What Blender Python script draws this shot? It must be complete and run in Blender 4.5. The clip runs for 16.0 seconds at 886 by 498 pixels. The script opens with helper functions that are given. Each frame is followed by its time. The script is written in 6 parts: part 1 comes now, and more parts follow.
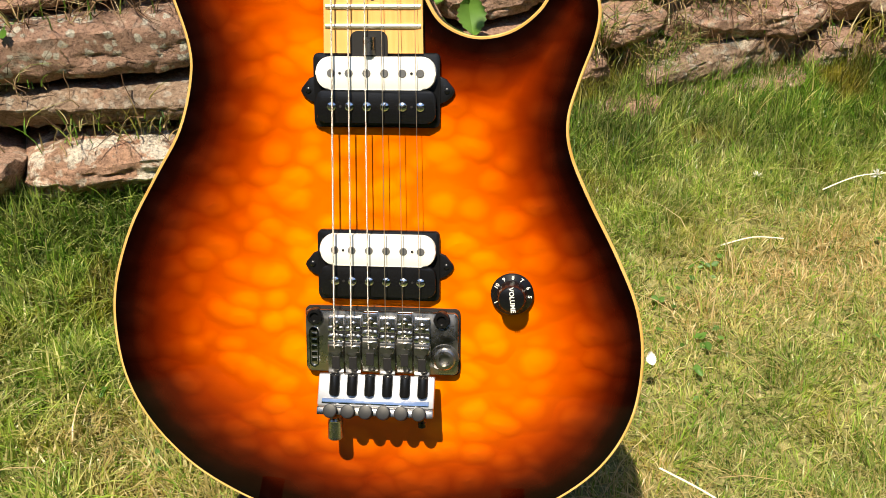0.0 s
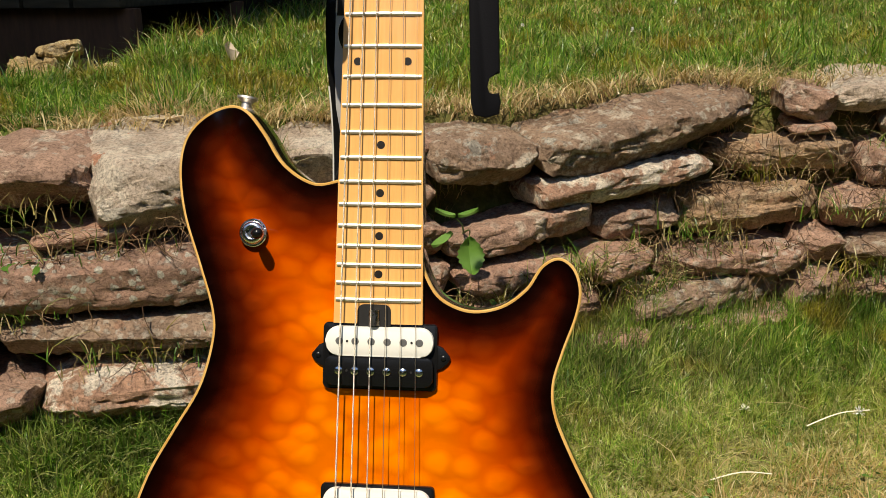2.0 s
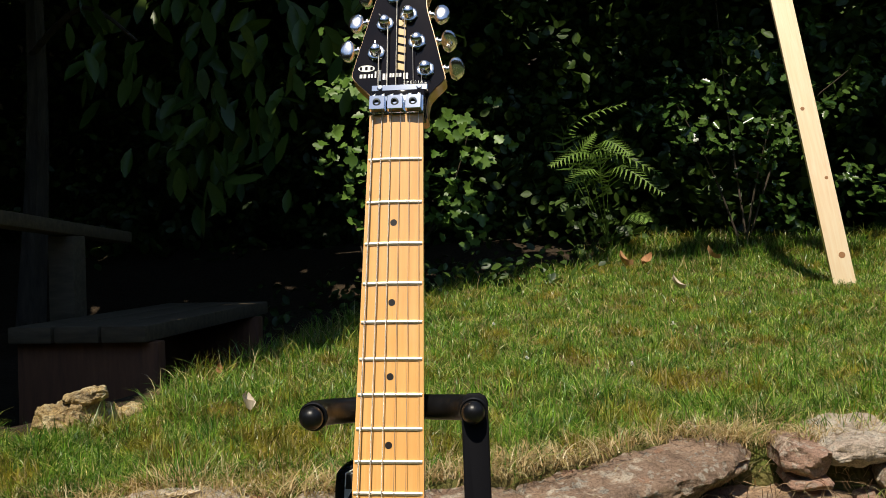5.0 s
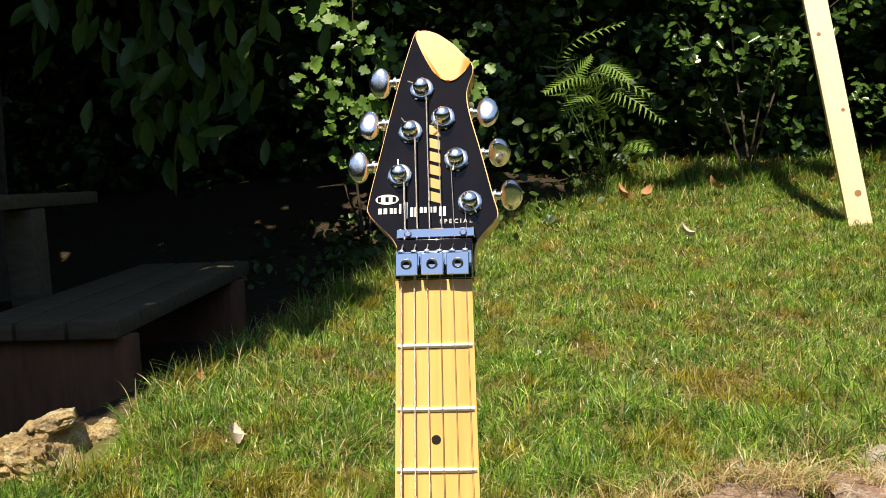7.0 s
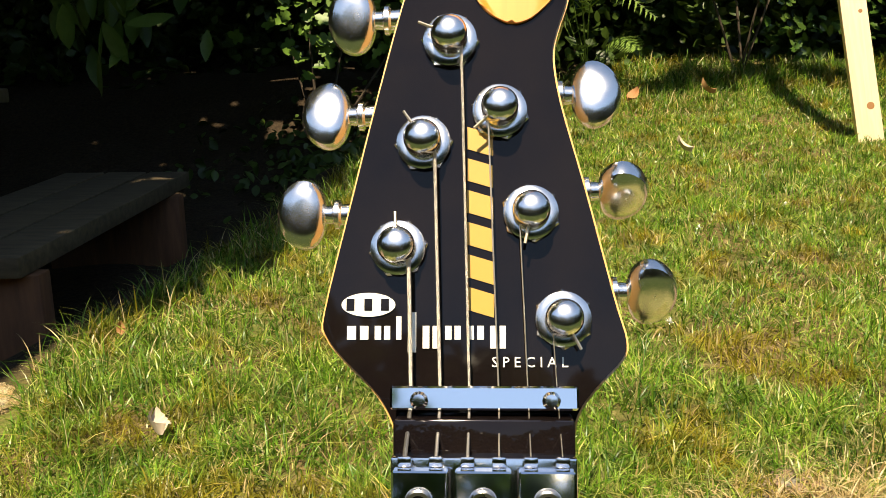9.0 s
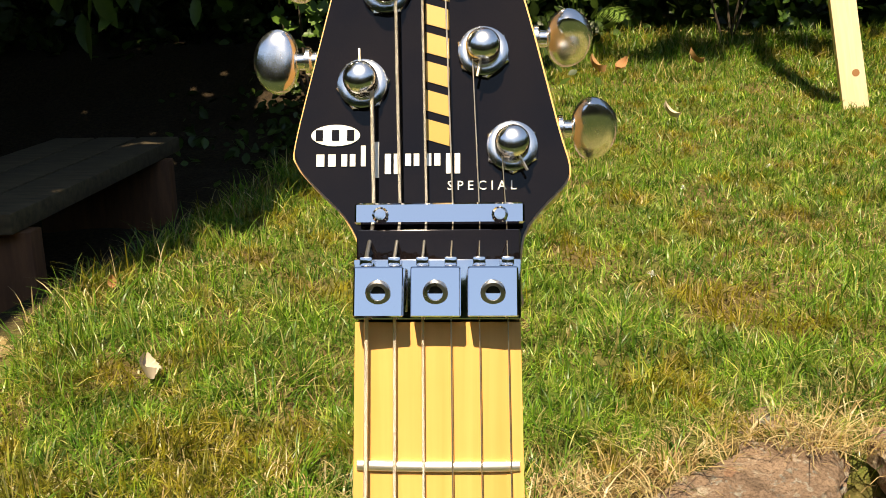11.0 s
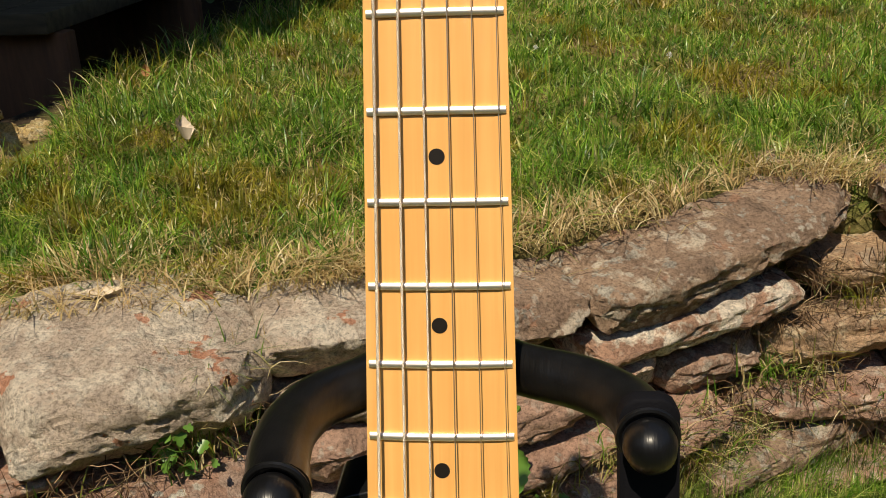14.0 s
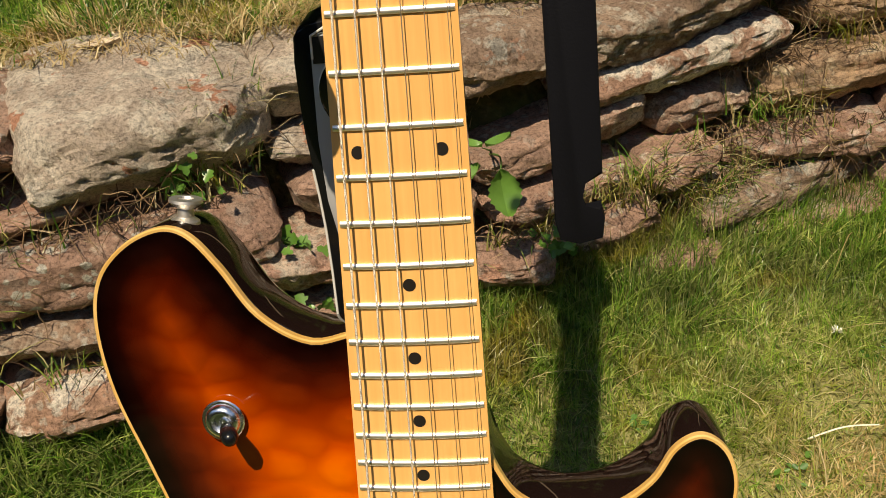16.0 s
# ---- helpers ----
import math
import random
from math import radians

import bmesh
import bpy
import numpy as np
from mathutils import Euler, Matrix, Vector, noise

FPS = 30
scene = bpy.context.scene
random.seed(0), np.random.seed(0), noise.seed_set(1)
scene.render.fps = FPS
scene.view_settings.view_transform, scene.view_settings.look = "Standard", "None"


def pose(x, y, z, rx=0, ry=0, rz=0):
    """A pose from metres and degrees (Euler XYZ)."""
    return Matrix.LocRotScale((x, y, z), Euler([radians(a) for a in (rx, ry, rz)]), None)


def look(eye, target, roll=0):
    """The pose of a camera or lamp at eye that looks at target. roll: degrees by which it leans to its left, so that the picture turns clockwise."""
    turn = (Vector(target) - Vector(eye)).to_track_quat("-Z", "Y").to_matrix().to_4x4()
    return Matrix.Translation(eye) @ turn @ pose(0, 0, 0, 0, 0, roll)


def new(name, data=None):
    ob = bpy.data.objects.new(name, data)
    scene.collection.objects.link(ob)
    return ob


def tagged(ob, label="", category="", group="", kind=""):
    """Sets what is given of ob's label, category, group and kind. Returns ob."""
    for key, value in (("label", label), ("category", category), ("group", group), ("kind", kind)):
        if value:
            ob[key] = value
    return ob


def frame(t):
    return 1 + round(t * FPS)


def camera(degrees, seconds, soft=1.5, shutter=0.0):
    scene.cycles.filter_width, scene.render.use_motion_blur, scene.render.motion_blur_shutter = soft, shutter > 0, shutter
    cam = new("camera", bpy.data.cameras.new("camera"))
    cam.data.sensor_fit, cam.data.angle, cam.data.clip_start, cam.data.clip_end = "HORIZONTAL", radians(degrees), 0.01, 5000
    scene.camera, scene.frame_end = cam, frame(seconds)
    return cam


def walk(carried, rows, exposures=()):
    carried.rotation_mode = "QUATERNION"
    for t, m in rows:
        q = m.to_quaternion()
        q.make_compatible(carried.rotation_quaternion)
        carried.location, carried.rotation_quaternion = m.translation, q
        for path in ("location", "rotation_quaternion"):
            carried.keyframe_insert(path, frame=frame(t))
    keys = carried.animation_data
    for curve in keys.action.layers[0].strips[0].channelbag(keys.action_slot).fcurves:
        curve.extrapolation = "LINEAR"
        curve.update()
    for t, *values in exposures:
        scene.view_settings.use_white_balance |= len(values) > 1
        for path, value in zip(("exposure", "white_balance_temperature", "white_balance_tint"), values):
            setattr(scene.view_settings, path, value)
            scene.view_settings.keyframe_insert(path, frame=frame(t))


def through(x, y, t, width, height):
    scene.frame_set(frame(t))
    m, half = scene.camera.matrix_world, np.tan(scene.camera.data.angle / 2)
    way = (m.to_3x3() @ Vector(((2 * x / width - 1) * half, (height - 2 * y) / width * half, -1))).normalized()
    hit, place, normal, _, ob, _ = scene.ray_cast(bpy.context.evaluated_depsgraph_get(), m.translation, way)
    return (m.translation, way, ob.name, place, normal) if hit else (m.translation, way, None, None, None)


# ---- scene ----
cam = camera(49.2, 16.0, soft=0.9)
PATH = [
    (0, (0.096, -0.659, 0.586), (-0.099, 1.111, -0.324), -1.5),
    (0.5, (0.097, -0.671, 0.605), (-0.116, 1.14, -0.216), -1.4),
    (1, (0.096, -0.683, 0.62), (-0.098, 1.167, -0.115), -0.3),
    (1.5, (0.099, -0.693, 0.634), (-0.098, 1.192, -0.004), -0.7),
    (2, (0.105, -0.697, 0.645), (-0.105, 1.219, 0.112), -0.5),
    (2.3, (0.107, -0.703, 0.651), (-0.106, 1.229, 0.179), -0.9),
    (2.5, (0.106, -0.706, 0.656), (-0.103, 1.234, 0.218), -0.9),
    (3, (0.109, -0.718, 0.668), (-0.108, 1.242, 0.336), -1.2),
    (3.5, (0.11, -0.727, 0.682), (-0.108, 1.248, 0.452), -1.5),
    (4, (0.109, -0.732, 0.696), (-0.121, 1.25, 0.563), -1.2),
    (4.5, (0.12, -0.737, 0.735), (-0.108, 1.25, 0.701), -1.2),
    (4.7, (0.123, -0.74, 0.761), (-0.117, 1.245, 0.767), -1.3),
    (6.8, (0.077, -0.613, 0.96), (-0.112, 1.365, 0.731), -1.8),
    (7, (0.059, -0.525, 0.979), (-0.141, 1.451, 0.745), -2.5),
    (7.5, (0.013, -0.285, 1.017), (-0.168, 1.673, 0.654), -3.6),
    (8, (0.003, -0.207, 1.016), (-0.155, 1.735, 0.562), -2.9),
    (8.2, (0.003, -0.193, 1.015), (-0.143, 1.747, 0.552), -1.5),
    (10.3, (0.009, -0.22, 1.004), (-0.086, 1.721, 0.531), -1.5),
    (10.5, (0.01, -0.224, 0.999), (-0.092, 1.713, 0.513), -1.5),
    (11, (0.014, -0.231, 0.98), (-0.088, 1.7, 0.471), -1.1),
    (11.5, (0.018, -0.241, 0.957), (-0.097, 1.684, 0.426), -1.5),
    (12, (0.022, -0.255, 0.942), (-0.09, 1.664, 0.391), -1.4),
    (12.5, (0.026, -0.277, 0.92), (-0.075, 1.638, 0.351), -1.4),
    (13, (0.019, -0.293, 0.89), (-0.082, 1.608, 0.277), -1.5),
    (13.5, (0.022, -0.318, 0.863), (-0.101, 1.558, 0.181), -1.3),
    (14, (0.027, -0.334, 0.842), (-0.137, 1.52, 0.111), -2.3),
    (14.5, (0.037, -0.359, 0.811), (-0.149, 1.47, 0.024), -3.0),
    (15, (0.04, -0.379, 0.794), (-0.163, 1.422, -0.051), -4.1),
    (15.5, (0.046, -0.401, 0.767), (-0.162, 1.364, -0.152), -4.2),
    (16, (0.054, -0.415, 0.743), (-0.159, 1.314, -0.241), -5.6),
]
walk(cam, [(t, look(eye, target, roll)) for t, eye, target, roll in PATH],
     [(0.0, 0.72, 7400, 10), (2.0, 0.22, 7400, 10), (4.5, 0.16, 6900, 10), (7.0, 0.80, 7300, 10), (8.0, 0.98, 8300, 10), (10.5, 0.94, 8700, 10), (11.5, 0.60, 8900, 10), (12.5, 0.0, 8800, 10), (14.5, 0.18, 7500, 10), (16.0, 0.21, 7900, 10)])

# ---- light ----
world = bpy.data.worlds.new("sky")
scene.world = world
world.use_nodes = True
wn = world.node_tree.nodes
sky = wn.new("ShaderNodeTexSky")
sky.sky_type, sky.sun_disc = "NISHITA", False
sky.air_density, sky.dust_density, sky.ozone_density = 1.0, 0.2, 4.0
SUN_DIR = Vector((-0.10, -0.49, 0.866)).normalized()
sky.sun_elevation = math.asin(SUN_DIR.z)
sky.sun_rotation = math.atan2(SUN_DIR.x, SUN_DIR.y)
world.node_tree.links.new(sky.outputs[0], wn["Background"].inputs[0])
wn["Background"].inputs[1].default_value = 0.115
sun_lamp = bpy.data.lights.new("sun", "SUN")
sun_lamp.energy, sun_lamp.angle, sun_lamp.color = 4.6, radians(0.53), (1.0, 0.94, 0.82)
new("sun", sun_lamp).matrix_world = look(SUN_DIR * 20, (0, 0, 0))

# ---- materials ----
def mat(name, colour=(0.5, 0.5, 0.5), rough=0.5, metal=0.0, coat=0.0, spec=0.5):
    m = bpy.data.materials.new(name)
    m.use_nodes = True
    b = m.node_tree.nodes["Principled BSDF"]
    b.inputs["Base Color"].default_value = (*colour, 1)
    b.inputs["Roughness"].default_value = rough
    b.inputs["Metallic"].default_value = metal
    b.inputs["Coat Weight"].default_value = coat
    b.inputs["Coat Roughness"].default_value = 0.04
    b.inputs["Specular IOR Level"].default_value = spec
    return m


class Nodes:
    """Short hand for the nodes of one material."""

    def __init__(self, m):
        self.t = m.node_tree
        self.bsdf = self.t.nodes["Principled BSDF"]

    def link(self, a, b):
        self.t.links.new(a, b)

    def add(self, kind, **inputs):
        n = self.t.nodes.new(kind)
        for k, v in inputs.items():
            self.put(n.inputs[k.replace("_", " ")], v)
        return n

    def put(self, socket, v):
        if isinstance(v, bpy.types.NodeSocket):
            self.link(v, socket)
        else:
            socket.default_value = v

    def coords(self, scale=(1, 1, 1), rot=(0, 0, 0), world_space=False):
        c = self.t.nodes.new("ShaderNodeNewGeometry" if world_space else "ShaderNodeTexCoord")
        mp = self.t.nodes.new("ShaderNodeMapping")
        mp.inputs["Scale"].default_value = scale
        mp.inputs["Rotation"].default_value = [radians(a) for a in rot]
        self.link(c.outputs["Position" if world_space else "Object"], mp.inputs["Vector"])
        return mp.outputs[0]

    def noise(self, vec, scale, detail=4, rough=0.55, distort=0.0):
        n = self.add("ShaderNodeTexNoise", Scale=scale, Detail=detail, Roughness=rough, Distortion=distort)
        self.link(vec, n.inputs["Vector"])
        return n.outputs["Fac"]

    def ramp(self, fac, *stops):
        n = self.t.nodes.new("ShaderNodeValToRGB")
        e = n.color_ramp.elements
        while len(e) < len(stops):
            e.new(0.5)
        for el, (p, c) in zip(e, stops):
            el.position, el.color = p, ((*c, 1) if len(c) == 3 else c)
        self.link(fac, n.inputs[0])
        return n.outputs[0]

    def mix(self, fac, a, b, mode="MIX"):
        n = self.t.nodes.new("ShaderNodeMix")
        n.data_type, n.blend_type = "RGBA", mode
        self.put(n.inputs[0], fac)
        for s, v in ((n.inputs[6], a), (n.inputs[7], b)):
            self.put(s, v if isinstance(v, bpy.types.NodeSocket) else ((*v, 1) if len(v) == 3 else v))
        return n.outputs[2]

    def math(self, op, a, b=0.0):
        n = self.t.nodes.new("ShaderNodeMath")
        n.operation = op
        self.put(n.inputs[0], a)
        self.put(n.inputs[1], b)
        return n.outputs[0]

    def bump(self, height, strength=0.3, distance=0.002):
        n = self.add("ShaderNodeBump", Strength=strength, Distance=distance)
        self.link(height, n.inputs["Height"])
        self.link(n.outputs[0], self.bsdf.inputs["Normal"])

    def colour(self, c):
        self.link(c, self.bsdf.inputs["Base Color"])

    def rough(self, c):
        self.link(c, self.bsdf.inputs["Roughness"])

    def island(self):
        return self.t.nodes.new("ShaderNodeNewGeometry").outputs["Random Per Island"]

    def per_object(self):
        return self.t.nodes.new("ShaderNodeObjectInfo").outputs["Random"]

    def attr(self, name):
        n = self.t.nodes.new("ShaderNodeAttribute")
        n.attribute_name = name
        return n.outputs["Fac"]


def leaf_like(m, colour, through=0.35):
    """Leaves let part of the light through."""
    n = Nodes(m)
    n.colour(colour)
    tr = n.t.nodes.new("ShaderNodeBsdfTranslucent")
    n.link(colour, tr.inputs["Color"])
    mx = n.t.nodes.new("ShaderNodeMixShader")
    mx.inputs[0].default_value = through
    n.link(n.bsdf.outputs[0], mx.inputs[1])
    n.link(tr.outputs[0], mx.inputs[2])
    n.link(mx.outputs[0], n.t.nodes["Material Output"].inputs["Surface"])


# sunburst quilted maple under clear lacquer: the paint darkens toward the rim
M_TOP = mat("quilted_sunburst", rough=0.5, coat=1.0, spec=0.0)
n = Nodes(M_TOP)
v = n.coords((1.0, 1.0, 1.0))
warp = n.add("ShaderNodeTexNoise", Scale=30.0, Detail=3.0)
n.link(v, warp.inputs["Vector"])
vm = n.t.nodes.new("ShaderNodeVectorMath")
vm.operation = "MULTIPLY_ADD"
n.link(warp.outputs["Color"], vm.inputs[0])
vm.inputs[1].default_value = (0.015, 0.0, 0.015)
n.link(v, vm.inputs[2])
st = n.t.nodes.new("ShaderNodeMapping")
st.inputs["Scale"].default_value = (0.80, 1, 1.12)
st.inputs["Rotation"].default_value = (0, radians(-14), 0)
n.link(vm.outputs[0], st.inputs["Vector"])
quilt = n.t.nodes.new("ShaderNodeTexVoronoi")
quilt.feature = "SMOOTH_F1"
quilt.inputs["Scale"].default_value, quilt.inputs["Smoothness"].default_value = 64.0, 0.28
n.link(st.outputs[0], quilt.inputs["Vector"])
pillow = n.math("MULTIPLY", quilt.outputs["Distance"], 1.0)
grain = n.noise(n.coords((40, 1, 300)), 1.0, 3)
soft = n.noise(n.coords((14, 1, 20)), 1.0, 3)
burst = n.math("ADD", n.attr("burst"), n.math("MULTIPLY", n.math("SUBTRACT", soft, 0.5), 0.16))
paint = n.ramp(burst, (0.0, (0.003, 0.001, 0.001)), (0.09, (0.012, 0.002, 0.001)), (0.22, (0.075, 0.008, 0.0015)), (0.38, (0.26, 0.030, 0.002)),
               (0.54, (0.54, 0.080, 0.003)), (0.76, (0.79, 0.152, 0.003)), (1.0, (0.88, 0.215, 0.005)))
fig = n.ramp(pillow, (0.05, (1.06, 1.10, 1.2)), (0.36, (1.0, 0.96, 0.9)), (0.60, (0.76, 0.56, 0.46)))
paint = n.mix(0.85, paint, fig, "MULTIPLY")
paint = n.mix(0.12, paint, n.ramp(grain, (0.3, (0.75, 0.7, 0.6)), (0.7, (1, 1, 1))), "MULTIPLY")
n.colour(paint)
n.bump(n.math("SUBTRACT", 1.0, pillow), 0.36, 0.006)

M_GLOSS_BLACK = mat("black_lacquer", (0.006, 0.005, 0.006), 0.6, coat=0.6, spec=0.0)
n = Nodes(M_GLOSS_BLACK)
n.colour(n.ramp(n.noise(n.coords((30, 30, 30)), 1.0), (0.3, (0.004, 0.003, 0.004)), (0.7, (0.010, 0.007, 0.006))))
M_BACK = mat("dark_mahogany_back", (0.012, 0.006, 0.005), 0.6, coat=1.0, spec=0.0)
M_BINDING = mat("amber_binding", (0.72, 0.42, 0.12), 0.35, coat=0.5)
n = Nodes(M_BINDING)
n.colour(n.ramp(n.noise(n.coords((60, 60, 60)), 1.0), (0.3, (0.66, 0.36, 0.09)), (0.7, (0.80, 0.50, 0.17))))


def maple(name, lo, hi, coat):
    m = mat(name, hi, 0.38, coat=coat)
    q = Nodes(m)
    f = q.noise(q.coords((260, 260, 9)), 1.0, 4, 0.6, 0.4)
    g = q.noise(q.coords((26, 26, 40)), 1.0, 3)
    c = q.ramp(f, (0.28, lo), (0.72, hi))
    c = q.mix(0.5, c, q.ramp(g, (0.3, (0.9, 0.86, 0.8)), (0.7, (1, 1, 1))), "MULTIPLY")
    q.colour(c)
    q.bump(f, 0.05, 0.0004)
    return m


M_MAPLE = maple("maple_board", (0.82, 0.41, 0.125), (0.92, 0.51, 0.175), 0.9)
M_PATCH = maple("amber_maple_face", (0.74, 0.25, 0.02), (0.84, 0.33, 0.04), 0.6)
M_CHROME = mat("chrome", (0.82, 0.83, 0.85), 0.08, 1.0)
n = Nodes(M_CHROME)
n.rough(n.ramp(n.noise(n.coords((200, 200, 200)), 1.0), (0.3, (0.06, 0.06, 0.06)), (0.75, (0.17, 0.17, 0.17))))
M_DARK_CHROME = mat("worn_dark_chrome", (0.46, 0.44, 0.41), 0.25, 1.0)
n = Nodes(M_DARK_CHROME)
n.rough(n.ramp(n.noise(n.coords((120, 120, 120)), 1.0), (0.3, (0.18, 0.18, 0.18)), (0.75, (0.42, 0.42, 0.42))))
M_TUNER = mat("brushed_chrome", (0.86, 0.86, 0.87), 0.2, 1.0)
n = Nodes(M_TUNER)
n.rough(n.ramp(n.noise(n.coords((160, 160, 160)), 1.0), (0.3, (0.16, 0.16, 0.16)), (0.75, (0.30, 0.30, 0.30))))
M_MIRROR = mat("mirror_chrome", (0.80, 0.82, 0.86), 0.05, 1.0)
M_BAR = mat("satin_chrome", (0.72, 0.73, 0.76), 0.46, 1.0)
M_DISC = mat("dark_grey_knurl", (0.012, 0.0125, 0.014), 0.42, spec=0.3)
M_NICKEL = mat("fret_nickel", (0.97, 0.91, 0.83), 0.46, 1.0)
M_STEEL = mat("string_steel", (0.80, 0.70, 0.56), 0.42, 1.0)
M_WOUND = mat("wound_string", (0.55, 0.51, 0.45), 0.42, 1.0)
n = Nodes(M_WOUND)
wv = n.add("ShaderNodeTexWave", Scale=2200.0)
wv.bands_direction = "Z"
n.link(n.coords(), wv.inputs["Vector"])
n.bump(wv.outputs["Fac"], 0.5, 0.0002)
M_BLACK = mat("black_plastic", (0.007, 0.007, 0.0075), 0.25, spec=0.4)
# near-black pieces: the shade inside holes and slots is put into the colour
M_HOLE = mat("painted_recess", (0.006, 0.005, 0.005), 0.7)
M_SLUG = mat("dull_steel_slug", (0.20, 0.20, 0.20), 0.45, 0.6)
M_CREAM = mat("cream_bobbin", (0.86, 0.85, 0.79), 0.3)
M_INLAY = mat("black_inlay", (0.015, 0.012, 0.010), 0.35)
M_WHITE = mat("white_print", (0.80, 0.79, 0.74), 0.5)
M_GOLD = mat("gold_print", (0.50, 0.29, 0.06), 0.45)
M_RUBBER = mat("black_rubber", (0.006, 0.006, 0.006), 0.34, spec=0.35)
n = Nodes(M_RUBBER)
wr = n.noise(n.coords((500, 90, 90)), 1.0, 3)
n.bump(wr, 0.25, 0.0008)
n.colour(n.ramp(n.noise(n.coords((60, 60, 60)), 1.0), (0.35, (0.004, 0.004, 0.0045)), (0.7, (0.009, 0.009, 0.0095))))
M_STRAP = mat("black_webbing", (0.006, 0.006, 0.008), 0.6, spec=0.10)
n = Nodes(M_STRAP)
n.bump(n.noise(n.coords((900, 900, 900)), 1.0, 2), 0.3, 0.0004)
M_GREY_METAL = mat("grey_painted_steel", (0.46, 0.46, 0.47), 0.45)


# sandstone of several beds, with lichen, pale crusts and salmon scars
def stone_mat(name, lo, hi, crust, crust_at=0.55, dots=0.5, rust=0.6, layers=0.6, grey=0.5):
    m = mat(name, rough=0.9, spec=0.22)
    n = Nodes(m)
    v = n.coords((1, 1, 1), world_space=True)
    lay = n.noise(n.coords((9, 9, 42), rot=(0, 6, 0), world_space=True), 1.0, 7, 0.66, 0.4)
    fine = n.noise(v, 260.0, 5, 0.8)
    mid = n.noise(v, 75.0, 6, 0.72)
    tint = n.mix(n.per_object(), lo, hi)
    c = n.mix(n.ramp(lay, (0.40, (0, 0, 0)), (0.58, (1, 1, 1))), tint, n.mix(0.5 * layers, tint, (0.13, 0.085, 0.065)))
    c = n.mix(n.ramp(n.noise(v, 15.0, 7, 0.7, 0.5), (crust_at, (0, 0, 0)), (crust_at + 0.05, (0.9, 0.9, 0.9))), c, crust)
    # blue-grey lichen, in ragged plates
    c = n.mix(n.math("MULTIPLY", n.ramp(n.noise(v, 24.0, 7, 0.7), (0.575, (0, 0, 0)), (0.60, (1, 1, 1))), grey), c, n.mix(n.ramp(mid, (0.4, (0, 0, 0)), (0.6, (1, 1, 1))), (0.24, 0.235, 0.21), (0.44, 0.43, 0.38)))
    vo = n.add("ShaderNodeTexVoronoi", Scale=75.0)
    wob = n.add("ShaderNodeTexNoise", Scale=140.0, Detail=3.0)
    n.link(v, wob.inputs["Vector"])
    vw = n.t.nodes.new("ShaderNodeVectorMath")
    vw.operation = "MULTIPLY_ADD"
    n.link(wob.outputs["Color"], vw.inputs[0])
    vw.inputs[1].default_value = (0.009, 0.009, 0.009)
    n.link(v, vw.inputs[2])
    n.link(vw.outputs[0], vo.inputs["Vector"])
    spot = n.math("MULTIPLY", n.ramp(vo.outputs["Distance"], (0.30, (1, 1, 1)), (0.38, (0, 0, 0))), n.ramp(n.noise(v, 11.0, 2), (0.43, (0, 0, 0)), (0.50, (1, 1, 1))))
    c = n.mix(n.math("MULTIPLY", spot, dots), c, (0.55, 0.52, 0.45))
    c = n.mix(n.math("MULTIPLY", n.ramp(n.noise(v, 19.0, 5, 0.6), (0.635, (0, 0, 0)), (0.655, (1, 1, 1))), rust), c, (0.46, 0.17, 0.085))
    c = n.mix(n.ramp(n.noise(v, 10.0, 6, 0.7), (0.58, (0, 0, 0)), (0.70, (0.5, 0.5, 0.5))), c, (0.075, 0.062, 0.05))
    c = n.mix(0.85, c, n.ramp(fine, (0.34, (0.34, 0.32, 0.30)), (0.54, (1.22, 1.21, 1.19))), "MULTIPLY")
    c = n.mix(0.8, c, n.ramp(mid, (0.30, (0.60, 0.57, 0.55)), (0.52, (1.12, 1.11, 1.10))), "MULTIPLY")
    n.colour(c)
    n.bump(n.math("ADD", n.math("ADD", n.math("MULTIPLY", lay, layers), n.math("MULTIPLY", mid, 0.8)), n.math("MULTIPLY", fine, 0.6)), 1.0, 0.009)
    return m


M_STONE = stone_mat("red_sandstone", (0.55, 0.33, 0.245), (0.46, 0.305, 0.232), (0.64, 0.52, 0.42), 0.56, 0.5, 0.3, 0.7, 0.35)
M_LICHEN_STONE = stone_mat("lichened_sandstone", (0.45, 0.275, 0.205), (0.42, 0.27, 0.205), (0.52, 0.42, 0.34), 0.60, 1.0, 0.1, 0.6, 0.25)
M_PALE_STONE = stone_mat("pale_sandstone", (0.58, 0.47, 0.38), (0.54, 0.45, 0.37), (0.64, 0.57, 0.48), 0.50, 0.3, 0.75, 0.4, 0.55)
M_GREY_STONE = stone_mat("grey_sandstone", (0.38, 0.265, 0.19), (0.42, 0.295, 0.215), (0.54, 0.47, 0.38), 0.56, 0.5, 0.25, 0.8, 0.8)
M_OCHRE_STONE = stone_mat("ochre_stone", (0.53, 0.355, 0.225), (0.55, 0.375, 0.24), (0.62, 0.50, 0.35), 0.56, 0.2, 0.3, 0.9, 0.2)

M_CRUSTED_STONE = stone_mat("crusted_sandstone", (0.50, 0.30, 0.21), (0.46, 0.28, 0.20), (0.78, 0.71, 0.61), 0.50, 0.6, 0.3, 0.6, 0.2)
M_YELLOW_ROCK = stone_mat("yellow_rock", (0.55, 0.40, 0.18), (0.60, 0.45, 0.22), (0.64, 0.54, 0.33), 0.52, 0.2, 0.2, 0.9, 0.2)

